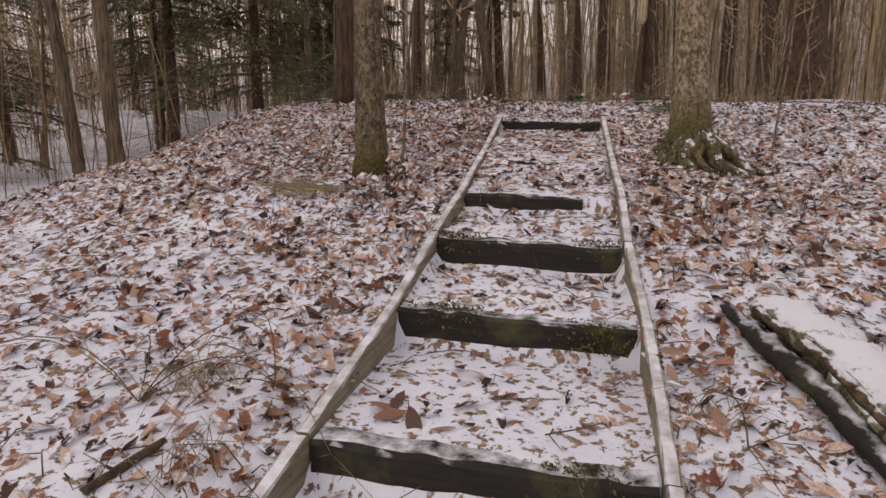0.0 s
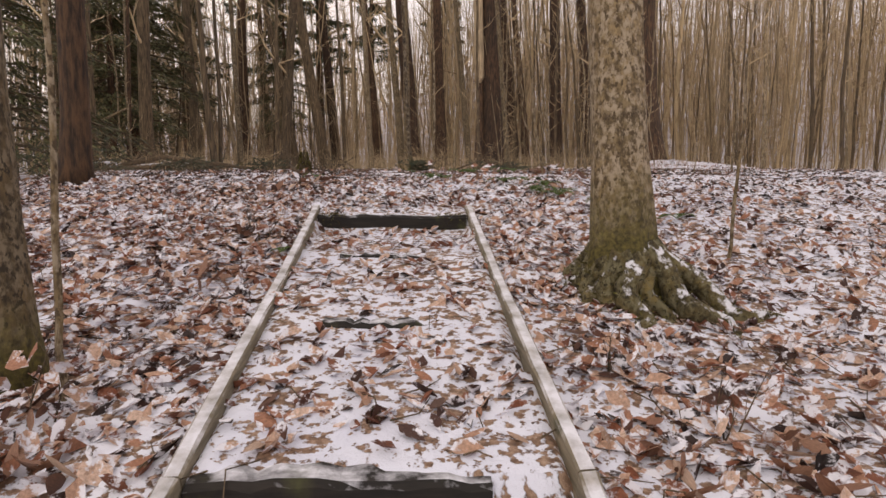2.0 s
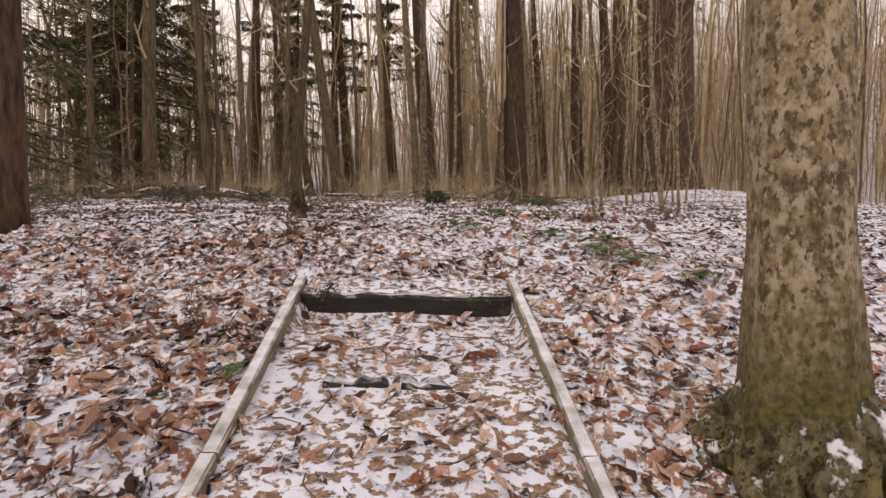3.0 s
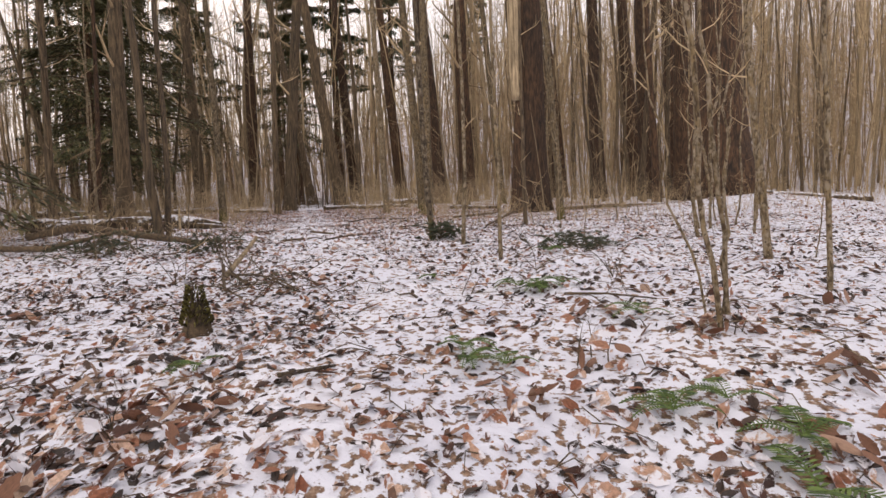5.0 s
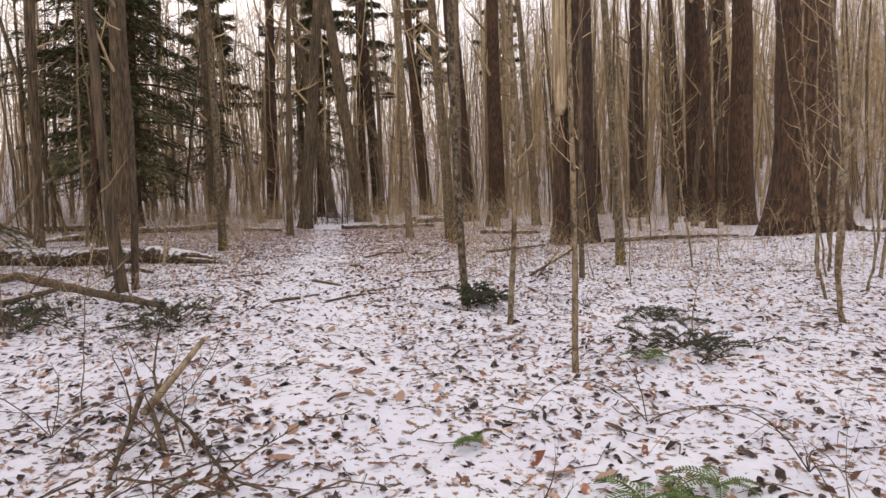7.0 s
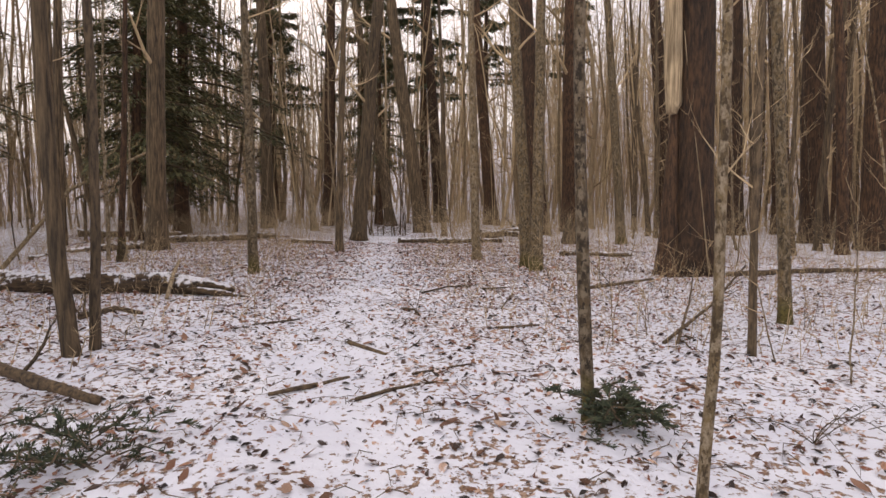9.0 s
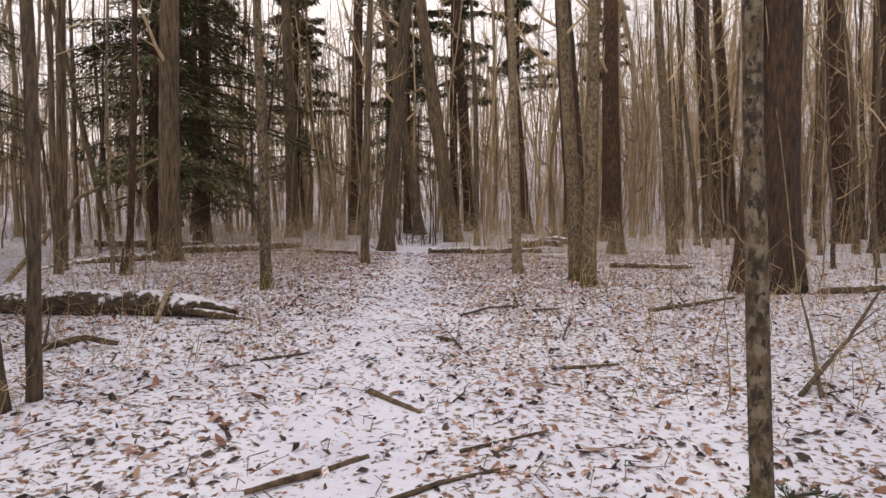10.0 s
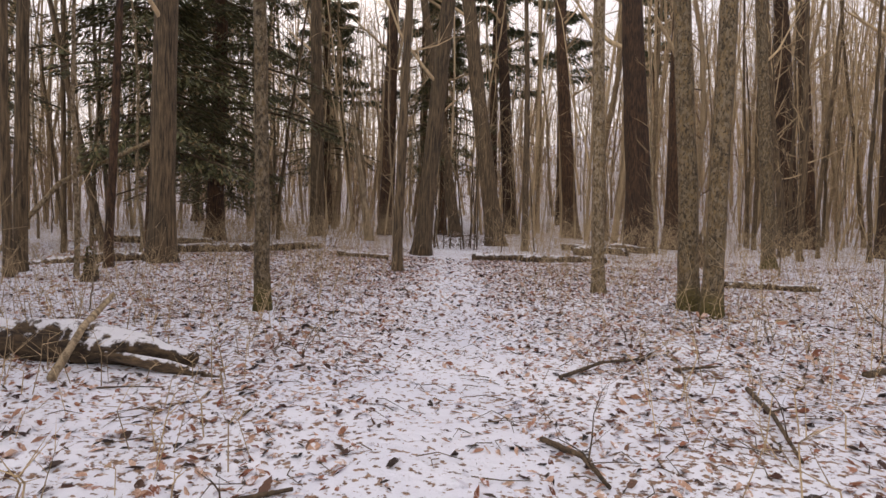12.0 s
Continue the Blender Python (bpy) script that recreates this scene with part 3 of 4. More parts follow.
for x, y, r, h, low, reach, boughs in ((-13.0, 21.8, 0.17, 15, 2.2, 3.4, 62), (-14.1, 26.0, 0.28, 20, 1.6, 4.2, 74), (-19.0, 18.0, 0.2, 16, 2.0, 3.6, 60), (-24.5, 25.5, 0.25, 18, 2.0, 4.0, 60), (-9.4, 37.5, 0.2, 15, 3.0, 3.2, 50), (-19.0, 33.0, 0.25, 18, 2.0, 4.0, 56), (-31.0, 31.0, 0.25, 18, 2.0, 4.2, 56), (-8.5, 8.4, 0.15, 13, 1.2, 2.7, 50), (-16.0, 38.0, 0.25, 19, 3.0, 3.8, 54), (-16.5, 5.5, 0.2, 15, 0.8, 3.4, 60), (-21.0, 12.0, 0.2, 15, 1.0, 3.4, 56), (-12.0, 9.5, 0.19, 15, 4.4, 3.6, 52)):
    evergreen("hemlock_tree", x, y, r, (0.01, 0.0), "dense dark green hemlock with drooping boughs", h, low, reach, int(boughs * (1.6 if x > -18 else 1.2)), 400 if -15 < x < -12.5 else 270, 0.095, NEEDLE, dead=16)
for x, y, r, h, low in ((-8.0, 44.0, 0.3, 25, 8), (-13.5, 48.0, 0.32, 26, 8), (-4.6, 52.0, 0.3, 26, 10), (-18.0, 43.0, 0.3, 24, 7), (2.0, 58.0, 0.3, 26, 11), (-25.0, 40.0, 0.3, 24, 6)):
    evergreen("white_pine", x, y, r, (-0.02, 0.0), "tall white pine with layered green crown", h, low, 3.8, 44, 220, 0.21, PINENEEDLE, droop=0.02, dead=8)

for k in range(13):
    sapling(-6.3 + random.gauss(0, 0.7), 27.3 + random.gauss(0, 0.5), random.uniform(0.015, 0.03), (random.gauss(0, 0.12), random.gauss(0, 0.08)), DARKSAP, height=random.uniform(3.5, 6.5), limbs=10, low=0.8)

# slim trees that can be counted, from the path's edge inward
random.seed(11)
spots = []
while len(spots) < 120:
    x, y = random.uniform(-24, 22), random.uniform(9, 40)
    d = abs(x + 0.18 * (y - 2)) if y < 24 else abs(x + 4)
    if y < 20 and d < 3.4 + 0.1 * y or d < 0.9 or any(math.hypot(x - a, y - c) < 0.9 for a, c in spots):
        continue
    spots.append((x, y))
for x, y in spots:
    r = random.choice((0.015, 0.02, 0.025, 0.03, 0.04, 0.05, 0.065))
    lean = (random.gauss(-0.02, 0.05), random.gauss(0, 0.04))
    if r < 0.06:
        sapling(x, y, r, lean, random.choice((SAPLING, SAPLING, DARKSAP)), height=5 + r * 70, limbs=11, sway=0.08, crook=0.025)
    else:
        grey_tree(x, y, r, lean, limbs=18, low=2.5, sway=0.08, crook=0.02)
for k in range(34):
    x, y = random.uniform(3.5, 24), random.uniform(21, 42)
    grey_tree(x, y, random.uniform(0.05, 0.11), (random.gauss(-0.03, 0.05), 0.0), height=random.uniform(12, 17), limbs=24, low=2.5, sway=0.08, crook=0.02)
for k in range(14):
    x, y = random.uniform(3.0, 6.5), random.uniform(6.0, 11.5)
    sapling(x, y, random.uniform(0.012, 0.024), (random.gauss(-0.05, 0.07), 0.0), height=random.uniform(3.5, 6), limbs=10, crook=0.02)
for k in range(26):
    x, y = random.uniform(-9, 7), random.uniform(4.5, 17)
    if abs(x + 0.17 * (y - 2)) > 1.2:
        sapling(x, y, random.uniform(0.004, 0.008), (random.gauss(0, 0.12), random.gauss(0, 0.1)), height=random.uniform(0.5, 1.6), limbs=4, low=0.25)

# the far wood, past counting
random.seed(5)
far, pale_brush, brown_brush, under = Builder(), Builder(), Builder(), Builder()


def far_stem(foot, lean, h, r, sides, twigs, coarse):
    """A far trunk that wanders as it climbs, with its limbs and twigs."""
    pts, wx, wy = [], 0.0, 0.0
    for f in (0.0, 0.16, 0.32, 0.5, 0.68, 0.84, 1.0):
        z = h * f
        pts.append(foot + Vector((lean[0] * z + wx, lean[1] * z + wy, z)))
        wx, wy = wx + random.gauss(0, 0.012 * h), wy + random.gauss(0, 0.01 * h)
    far.tube(pts[:-1], [r * q for q in (1.2, 1.0, 0.9, 0.76, 0.58, 0.38)], sides, 0, False)
    far.spike(pts[-2], pts[-1], r * 0.38)
    # more dark brown on the left: dead brush plus hemlock shade put into colour
    brush = brown_brush if random.random() < (0.55 if foot.x < -8 else 0.2) else pale_brush
    for k in range(twigs):
        f = random.uniform(0.1, 0.98)
        p = pts[int(f * 6)].lerp(pts[int(f * 6) + 1], f * 6 - int(f * 6))
        turn, size = random.uniform(0, 6.3), random.uniform(0.5, 2.3) * (1.3 - f) + 0.6
        e = p + Vector((math.cos(turn) * size, math.sin(turn) * size, size * random.uniform(0.1, 1.5)))
        m = p.lerp(e, 0.5) + Vector((random.uniform(-0.2, 0.2), random.uniform(-0.2, 0.2), random.uniform(-0.25, 0.1)))
        t = r * 0.18 + 0.004 + 0.00011 * coarse
        brush.tube([p, m], [t, t * 0.7], 3, 0, False)
        brush.spike(m, e, t * 0.7)
        for q in range(3):
            c = p.lerp(m, random.uniform(0.5, 1)) if q else m.lerp(e, 0.4)
            brush.spike(c, c + Vector((random.uniform(-0.9, 0.9), random.uniform(-0.9, 0.9), random.uniform(-0.1, 0.9))), t * 0.6)
    return pts


count = 0
while count < 2900:
    a, d = random.uniform(-1.25, 1.15), 30 + 95 * random.random() ** 1.1
    if count > 2350:
        a, d = random.uniform(0.0, 0.95), 45 + 70 * random.random()
    x, y = math.sin(a) * d, math.cos(a) * d - 2
    if y < 8 and -10 < x < 16 or math.hypot(x + 2, y - 9) < 27:
        continue
    count += 1
    r = random.choice((0.022, 0.026, 0.03, 0.035, 0.045, 0.06, 0.08, 0.13))
    h = random.uniform(10, 19) + r * 45
    foot = Vector((x, y, float(ground_z(x, y)) - 0.3))
    lean = (random.gauss(-0.01, 0.06), random.gauss(0, 0.05))
    pts = far_stem(foot, lean, h, r, 4, 15 if d < 50 else (11 if d < 75 else 7), d)
    if random.random() < 0.3:
        far_stem(pts[random.choice((1, 2, 3))], (lean[0] + random.choice((-1, 1)) * random.uniform(0.08, 0.22), lean[1]), h * 0.5, r * 0.7, 4, 4, d)
for k in range(8500):
    a, d = random.uniform(-1.2, 1.15), 19 + 75 * random.random() ** 1.2
    x, y = math.sin(a) * d, math.cos(a) * d - 2
    if k < 600:
        x, y = random.uniform(-24, -9.6), random.uniform(-7, 9)
    if k > 600 and (y < 9 and -10 < x < 14 or math.hypot(x + 2, y - 9) < 22 + 8 * random.random()) or abs(x + 2.0 + (y - 8.7) * 0.24) < 1.1:
        continue
    z0, h = float(ground_z(x, y)), random.uniform(1.0, 5.5)
    r = h * random.uniform(0.0024, 0.0042)
    lx, ly = random.gauss(0, 0.17), random.gauss(0, 0.12)
    pts = [Vector((x, y, z0 - 0.1)), Vector((x + lx * h * 0.4, y + ly * h * 0.4, z0 + h * 0.5)), Vector((x + lx * h + random.uniform(-0.2, 0.2), y + ly * h, z0 + h))]
    # dark brown favoured left again, for dead brush and the shade painted there
    brush = brown_brush if random.random() < (0.7 if x < -8 else 0.28) else pale_brush
    brush.tube(pts[:2], [r, r * 0.8], 3, 0, False)
    brush.spike(pts[1], pts[2], r * 0.8)
    for q in range(9):
        p = pts[0].lerp(pts[2], random.uniform(0.15, 0.95))
        turn, size = random.uniform(0, 6.3), random.uniform(0.25, 1.0)
        brush.spike(p, p + Vector((math.cos(turn) * size, math.sin(turn) * size, size * random.uniform(-0.1, 0.9))), r * 0.55)
for k in range(6500):
    y = 7 + 24 * random.random() ** 0.8
    x = -2 - (y - 8.7) * 0.24 + random.gauss(0, 8.5)
    if abs(x + 2.0 + (y - 8.7) * 0.24) < 0.8 + 0.05 * y * random.random() or (y < 10 and x > -4):
        continue
    z0, h = sz(x, y), random.uniform(0.12, 0.5) * (1 + 1.6 * random.random() ** 3 * (y > 12) + 1.2 * (y > 20))
    a, r = random.uniform(0, 6.3), random.uniform(0.0024, 0.0052)
    m = Vector((x + math.cos(a) * h * 0.18, y + math.sin(a) * h * 0.18, z0 + h * 0.55))
    e = m + Vector((random.gauss(0, 0.28) * h, random.gauss(0, 0.28) * h, h * random.uniform(0.25, 0.55)))
    under.tube([Vector((x, y, z0 - 0.02)), m], [r, r * 0.8], 3, 0, False)
    under.spike(m, e, r * 0.8)
    for q in range(3):
        turn = random.uniform(0, 6.3)
        c = m.lerp(e, random.uniform(0, 0.6))
        under.spike(c, c + Vector((math.cos(turn) * h * 0.4, math.sin(turn) * h * 0.4, h * random.uniform(0.0, 0.4))), r * 0.7)
tagged(part("undergrowth", under, TWIG), "thin dry stems and twigs sticking out of snow", "undergrowth", kind="stuff")
tagged(part("far_woods", far, FARWOOD), "dense distant bare tan and brown trunks", "woods", kind="stuff")
tagged(part("far_twigs", pale_brush, TWIG), "haze of distant bare tan twigs and limbs", "woods", kind="stuff")
tagged(part("far_twigs", brown_brush, BROWNTWIG), "haze of distant dark brown twigs and brush", "woods", kind="stuff")


# ---- logs, branches and brush ----
def log(name, pts, radii, mat, label, category="log", sides=14, stubs=0, rot_away=0.13):
    """A fallen stem: its bark swells, sinks and breaks away along its length."""
    x, y = pts[0][0], pts[0][1]
    line = [Vector((px - x, py - y, sz(px, py) + h - sz(x, y))) for px, py, h in pts]
    fine, rad = [], []
    for i in range(len(line) - 1):
        cuts = max(4, min(26, int((line[i + 1] - line[i]).length / (0.6 * radii[i] + 0.02))))
        for k in range(cuts):
            fine.append(line[i].lerp(line[i + 1], k / cuts) + Vector((0, random.uniform(-0.07, 0.07), random.uniform(-0.05, 0.05))) * radii[i])
            rad.append(radii[i] + (radii[i + 1] - radii[i]) * k / cuts)
    fine.append(line[-1])
    rad.append(radii[-1])
    t = thing(name, (x, y, sz(x, y)), label, category)
    b = Builder()
    b.tube(fine, rad, sides, 0.05)
    waves = [(random.uniform(1.5, 5), random.randint(1, 4), random.uniform(0, 6.3)) for _ in range(7)]
    for i in range(len(fine)):
        for k in range(sides):
            turn, along = 2 * math.pi * k / sides, fine[i].x / max(0.05, 4 * radii[0])
            swell = sum(math.sin(f * along + m * turn + c) for f, m, c in waves) / 3
            b.v[i * sides + k] = fine[i] + (b.v[i * sides + k] - fine[i]) * (1 + rot_away * swell)
    part("stem", b, mat, t)
    for k in range(stubs):
        i = random.randrange(1, len(fine) - 1)
        c = Builder()
        limb(c, fine[i], (random.uniform(-1, 1), random.uniform(-1, 1), random.uniform(0.1, 0.8)), random.uniform(0.25, 0.9), rad[i] * 0.4, 1, 5, 0.1)
        tagged(part("side_branch", c, STICK, t), kind="stuff")
    return t


old_log = log("fallen_log", [(-8.6, 12.1, 0.1), (-7.2, 12.15, 0.12), (-6.0, 12.2, 0.12), (-5.2, 12.3, 0.1), (-4.75, 12.36, 0.06)], [0.15, 0.16, 0.155, 0.13, 0.055], LOG, "long rotting fallen log with snow on top", sides=22, rot_away=0.2)
for ends in (((3.1, -0.17, -0.06), (3.55, -0.16, -0.05), (3.86, -0.10, -0.07)), ((3.3, 0.05, 0.1), (3.75, 0.1, 0.04), (4.2, 0.14, -0.02)), ((2.2, -0.2, -0.08), (2.7, -0.22, -0.07), (3.2, -0.2, -0.08))):
    b = Builder()
    b.tube(ends, [0.03, 0.05, 0.012], 8, 0.25)
    part("splinter", b, LOG, old_log, "broken strip of rotten wood")
log("leaning_pole", [(-5.35, 11.75, 0.02), (-5.55, 12.2, 0.26), (-5.8, 12.75, 0.42)], [0.028, 0.026, 0.02], SNAGWOOD, "thin pale pole leaning on the fallen log", "branch", 8)
log("fallen_log", [(-11.6, 21.0, 0.08), (-10.6, 22.6, 0.1), (-9.6, 24.4, 0.08)], [0.12, 0.12, 0.1], LOG, "slim snowy fallen log among far trees")
log("fallen_log", [(-4.9, 22.9, 0.06), (-3.4, 23.5, 0.06), (-1.8, 24.2, 0.05)], [0.12, 0.115, 0.09], LOG, "fallen log with pale cut end beside the trail")
log("fallen_log", [(-8.0, 22.0, 0.08), (-6.8, 22.3, 0.04)], [0.08, 0.07], LOG, "short snowy log lying near the trail")
log("fallen_log", [(-0.1, 19.6, 0.07), (0.8, 19.85, 0.04), (1.65, 20.1, 0.03)], [0.07, 0.07, 0.05], LOG, "slim snow-dusted log on leafy ground")
log("fallen_log", [(-12.2, 16.9, 0.08), (-11.4, 18.1, 0.08), (-10.7, 19.2, 0.08)], [0.1, 0.1, 0.08], LOG, "dark fallen log under the hemlocks")
log("fallen_log", [(-16.0, 23.0, 0.1), (-14.5, 23.6, 0.1), (-12.8, 24.0, 0.1)], [0.13, 0.12, 0.1], LOG, "dark fallen log under the hemlocks")
log("fallen_log", [(-2.6, 26.0, 0.15), (-1.4, 26.6, 0.3), (-0.6, 27.2, 0.2)], [0.14, 0.13, 0.1], LOG, "crossed fallen log in the far wood", stubs=2)
log("fallen_log", [(-3.0, 27.0, 0.2), (-1.2, 25.9, 0.2)], [0.1, 0.1], LOG, "crossed fallen log in the far wood")
log("fallen_log", [(7.8, 15.5, 0.1), (9.5, 16.0, 0.12), (11.0, 16.2, 0.1)], [0.13, 0.13, 0.1], LOG, "snowy log behind the great pine")
log("fallen_pole", [(2.7, 16.0, 0.04), (4.4, 16.8, 0.08), (6.4, 17.8, 0.04)], [0.05, 0.045, 0.03], STICK, "long thin fallen pole on the snow", "branch", 8)
log("leaning_pole", [(-14.5, 17.6, 0.3), (-12.8, 18.9, 1.5), (-11.2, 20.0, 2.6)], [0.06, 0.05, 0.04], SAPLING, "thin dead pole leaning between hemlocks", "branch", 8)
log("curved_branch", [(-6.2, 8.7, 0.12), (-5.3, 8.5, 0.28), (-4.5, 8.25, 0.22), (-3.9, 8.1, 0.14), (-3.35, 8.0, 0.05)], [0.055, 0.05, 0.046, 0.042, 0.03], STICK, "thick bent dead branch lying in brush", "branch", 10, 3)
log("curved_branch", [(-5.9, 7.7, 0.06), (-5.0, 7.3, 0.1), (-4.4, 7.9, 0.25)], [0.04, 0.036, 0.02], STICK, "bent dead branch with side twigs", "branch", 8, 2)
rot = thing("rotten_log", (1.25, -4.1, sz(1.25, -4.1)), "flat rotten log slab beside the steps, topped with snow", "log")
for ends, radii, squash, name, mat, note in (
        (((1.10, -3.55, 0.05), (1.22, -3.95, 0.07), (1.36, -4.4, 0.07), (1.52, -4.95, 0.05)), (0.10, 0.17, 0.18, 0.15), 0.5, "slab", SLABWOOD, "mossy rotten wood under thin snow"),
        (((0.90, -3.62, 0.03), (1.0, -3.95, 0.05), (1.12, -4.35, 0.05), (1.26, -4.8, 0.04)), (0.03, 0.06, 0.05, 0.04), 0.75, "splinter", RISER, "dark wet split edge"),
        (((1.0, -3.75, 0.09), (1.13, -4.15, 0.12), (1.28, -4.65, 0.1)), (0.018, 0.026, 0.02), 1.0, "splinter", LOG, "snowy strip of split wood")):
    b = Builder()
    line = []
    for (ax, ay, ah), (cx, cy, ch) in zip(ends, ends[1:]):
        for k in range(8):
            f = k / 8
            line.append((ax + (cx - ax) * f, ay + (cy - ay) * f, ah + (ch - ah) * f))
    line.append(ends[-1])
    mids = [Vector((px, py, sz(px, py) + ph)) for px, py, ph in line]
    wide = [float(np.interp(i, [8 * q for q in range(len(radii))], radii)) * random.uniform(0.85, 1.15) for i in range(len(mids))]
    b.tube(mids, wide, 14, 0.2)
    for i in range(len(mids)):
        for k in range(14):
            b.v[i * 14 + k].z = mids[i].z + (b.v[i * 14 + k].z - mids[i].z) * squash
    fixed(part(name, b, mat, rot, note), rot)


def stick(pts, radius, label="dark fallen stick on thin snow", stubs=0, mat=None):
    n = len(pts)
    return log("stick", [(px, py, h - 0.008) for px, py, h in pts], [radius * 0.8 * (1 - 0.45 * i / (n - 1)) for i in range(n)], mat or STICK, label, "stick", 7, stubs)


random.seed(21)
stick([(-2.24, 13.0, 0.03), (-1.95, 13.4, 0.06), (-1.62, 13.7, 0.03)], 0.02, stubs=2)
stick([(-1.43, 13.45, 0.02), (-1.08, 13.7, 0.04)], 0.018)
stick([(-2.26, 11.8, 0.02), (-2.05, 11.55, 0.05), (-1.93, 11.3, 0.03)], 0.022, stubs=2)
stick([(-0.98, 13.2, 0.02), (-1.0, 12.5, 0.06), (-1.05, 11.8, 0.03)], 0.02, stubs=2)
stick([(-2.32, 9.9, 0.02), (-1.9, 9.62, 0.02)], 0.028)
stick([(-1.8, 8.42, 0.02), (-1.57, 8.63, 0.02), (-1.25, 8.88, 0.02)], 0.018)
stick([(-1.55, 9.05, 0.02), (-1.14, 9.42, 0.02)], 0.015)
stick([(0.55, 10.5, 0.02), (1.2, 11.4, 0.25), (1.75, 12.1, 0.62)], 0.024, "bent dead branch propped above the snow", 2)
stick([(0.66, 10.45, 0.02), (1.1, 11.9, 0.2), (1.5, 13.4, 0.45)], 0.02, "bent dead branch propped above the snow", 1)
stick([(-1.62, 4.72, 0.02), (-1.95, 5.2, 0.05), (-2.1, 5.6, 0.1)], 0.018, stubs=3)
stick([(-2.0, 5.2, 0.02), (-1.93, 5.4, 0.16), (-1.84, 5.62, 0.33)], 0.034, "pale broken branch stub jutting from snow", 1, SNAGWOOD)
stick([(-2.03, 5.25, 0.12), (-1.88, 4.85, 0.06), (-1.72, 4.45, 0.03)], 0.02, "dark crooked branch lying in snow", 2)
stick([(0.75, 4.15, 0.02), (1.0, 4.0, 0.04), (1.3, 3.9, 0.02)], 0.012, stubs=2)
stick([(-0.8, 2.62, 0.015), (-0.57, 2.76, 0.02)], 0.016)
stick([(-2.03, 5.4, 0.02), (-1.6, 4.9, 0.06), (-1.15, 4.4, 0.02)], 0.014, stubs=3)
stick([(-1.3, -5.25, 0.01), (-1.2, -4.98, 0.04)], 0.028)
stick([(-2.0, 8.9, 0.0), (-2.4, 8.4, 0.03)], 0.03)
stick([(-1.05, 10.9, 0.015), (-0.6, 11.0, 0.03)], 0.02)
stick([(-3.6, 10.6, 0.015), (-3.2, 10.9, 0.03)], 0.02, stubs=1)
stick([(0.0, 13.9, 0.03), (0.6, 14.4, 0.06), (1.25, 15.0, 0.08)], 0.04, "slim dead branch lying across the snow", 1)
stick([(-5.5, 10.4, 0.03), (-5.2, 10.6, 0.12), (-4.95, 10.7, 0.05)], 0.045, "knobbly dark broken branch on the snow", 2)
for k in range(46):
    x, y = random.uniform(-7, 5), random.uniform(2.6, 17)
    a, n = random.uniform(0, 3.14), random.uniform(0.12, 0.4)
    stick([(x, y, 0.012), (x + math.cos(a) * n * 0.5, y + math.sin(a) * n * 0.5, 0.03), (x + math.cos(a + 0.2) * n, y + math.sin(a + 0.2) * n, 0.012)], random.uniform(0.005, 0.014))

# finer twigs, past counting
b = Builder()
for k in range(3600):
    x, y = random.uniform(-7.5, 6), random.uniform(-6.2, 17)
    a, n = random.uniform(0, 6.3), random.uniform(0.06, 0.3)
    z = sz(x, y) + 0.012
    p = [Vector((x, y, z)), Vector((x + math.cos(a) * n * 0.5, y + math.sin(a) * n * 0.5, z + random.uniform(0, 0.04))), Vector((x + math.cos(a + 0.4) * n, y + math.sin(a + 0.4) * n, sz(x + math.cos(a + 0.4) * n, y + math.sin(a + 0.4) * n) + 0.008))]
    b.tube(p, [0.0035, 0.003, 0.0015], 3, 0, False)
tagged(part("twig_litter", b, DARKSAP), "scattered thin dark twigs lying on snow", "twigs", kind="stuff")


def fern(x, y, size):
    t = thing("fern", (x, y, sz(x, y)), "low green fern flattened on snowy leaves", "fern", "evergreen ferns")
    for k in range(random.randint(4, 6)):
        b, turn, n = Builder(), random.uniform(0, 6.3), size * random.uniform(0.7, 1.15)
        d, side = Vector((math.cos(turn), math.sin(turn), 0)), Vector((-math.sin(turn), math.cos(turn), 0))
        rib = [d * n * i / 8 + Vector((0, 0, 0.03 + n * 0.5 * (i / 8) * (1 - i / 8) * 1.5)) for i in range(9)]
        b.tube(rib, [0.003] * 9, 3, 0, False)
        for i in range(1, 16):
            f = i / 16
            p = rib[int(f * 8)].lerp(rib[min(8, int(f * 8) + 1)], f * 8 - int(f * 8))
            w = n * 0.19 * math.sin(math.pi * (0.15 + 0.8 * f)) + 0.004
            for s in (-1, 1):
                b.blade(p + side * s * w * 0.5, (side * s + d * 0.3).normalized() * w * 0.55, d * n * 0.028, 0.003)
        part("frond", b, FERN, t, smooth=False)
    return t


for x, y, n in ((0.05, 2.78, 0.2), (0.22, 2.68, 0.18), (-1.20, 2.73, 0.15), (0.57, 4.35, 0.2), (1.04, 3.34, 0.22), (1.06, 1.72, 0.28), (0.78, 2.16, 0.2), (1.02, 2.25, 0.18), (0.03, 2.95, 0.16), (1.17, 1.40, 0.26), (1.45, 1.03, 0.22), (1.16, 1.99, 0.24), (-0.16, 4.89, 0.15), (0.96, 6.15, 0.2), (0.46, 4.36, 0.2), (0.63, 4.27, 0.18), (0.8, 4.5, 0.2), (-0.9, -0.1, 0.1), (1.9, 0.6, 0.18)):
    fern(x, y, n)


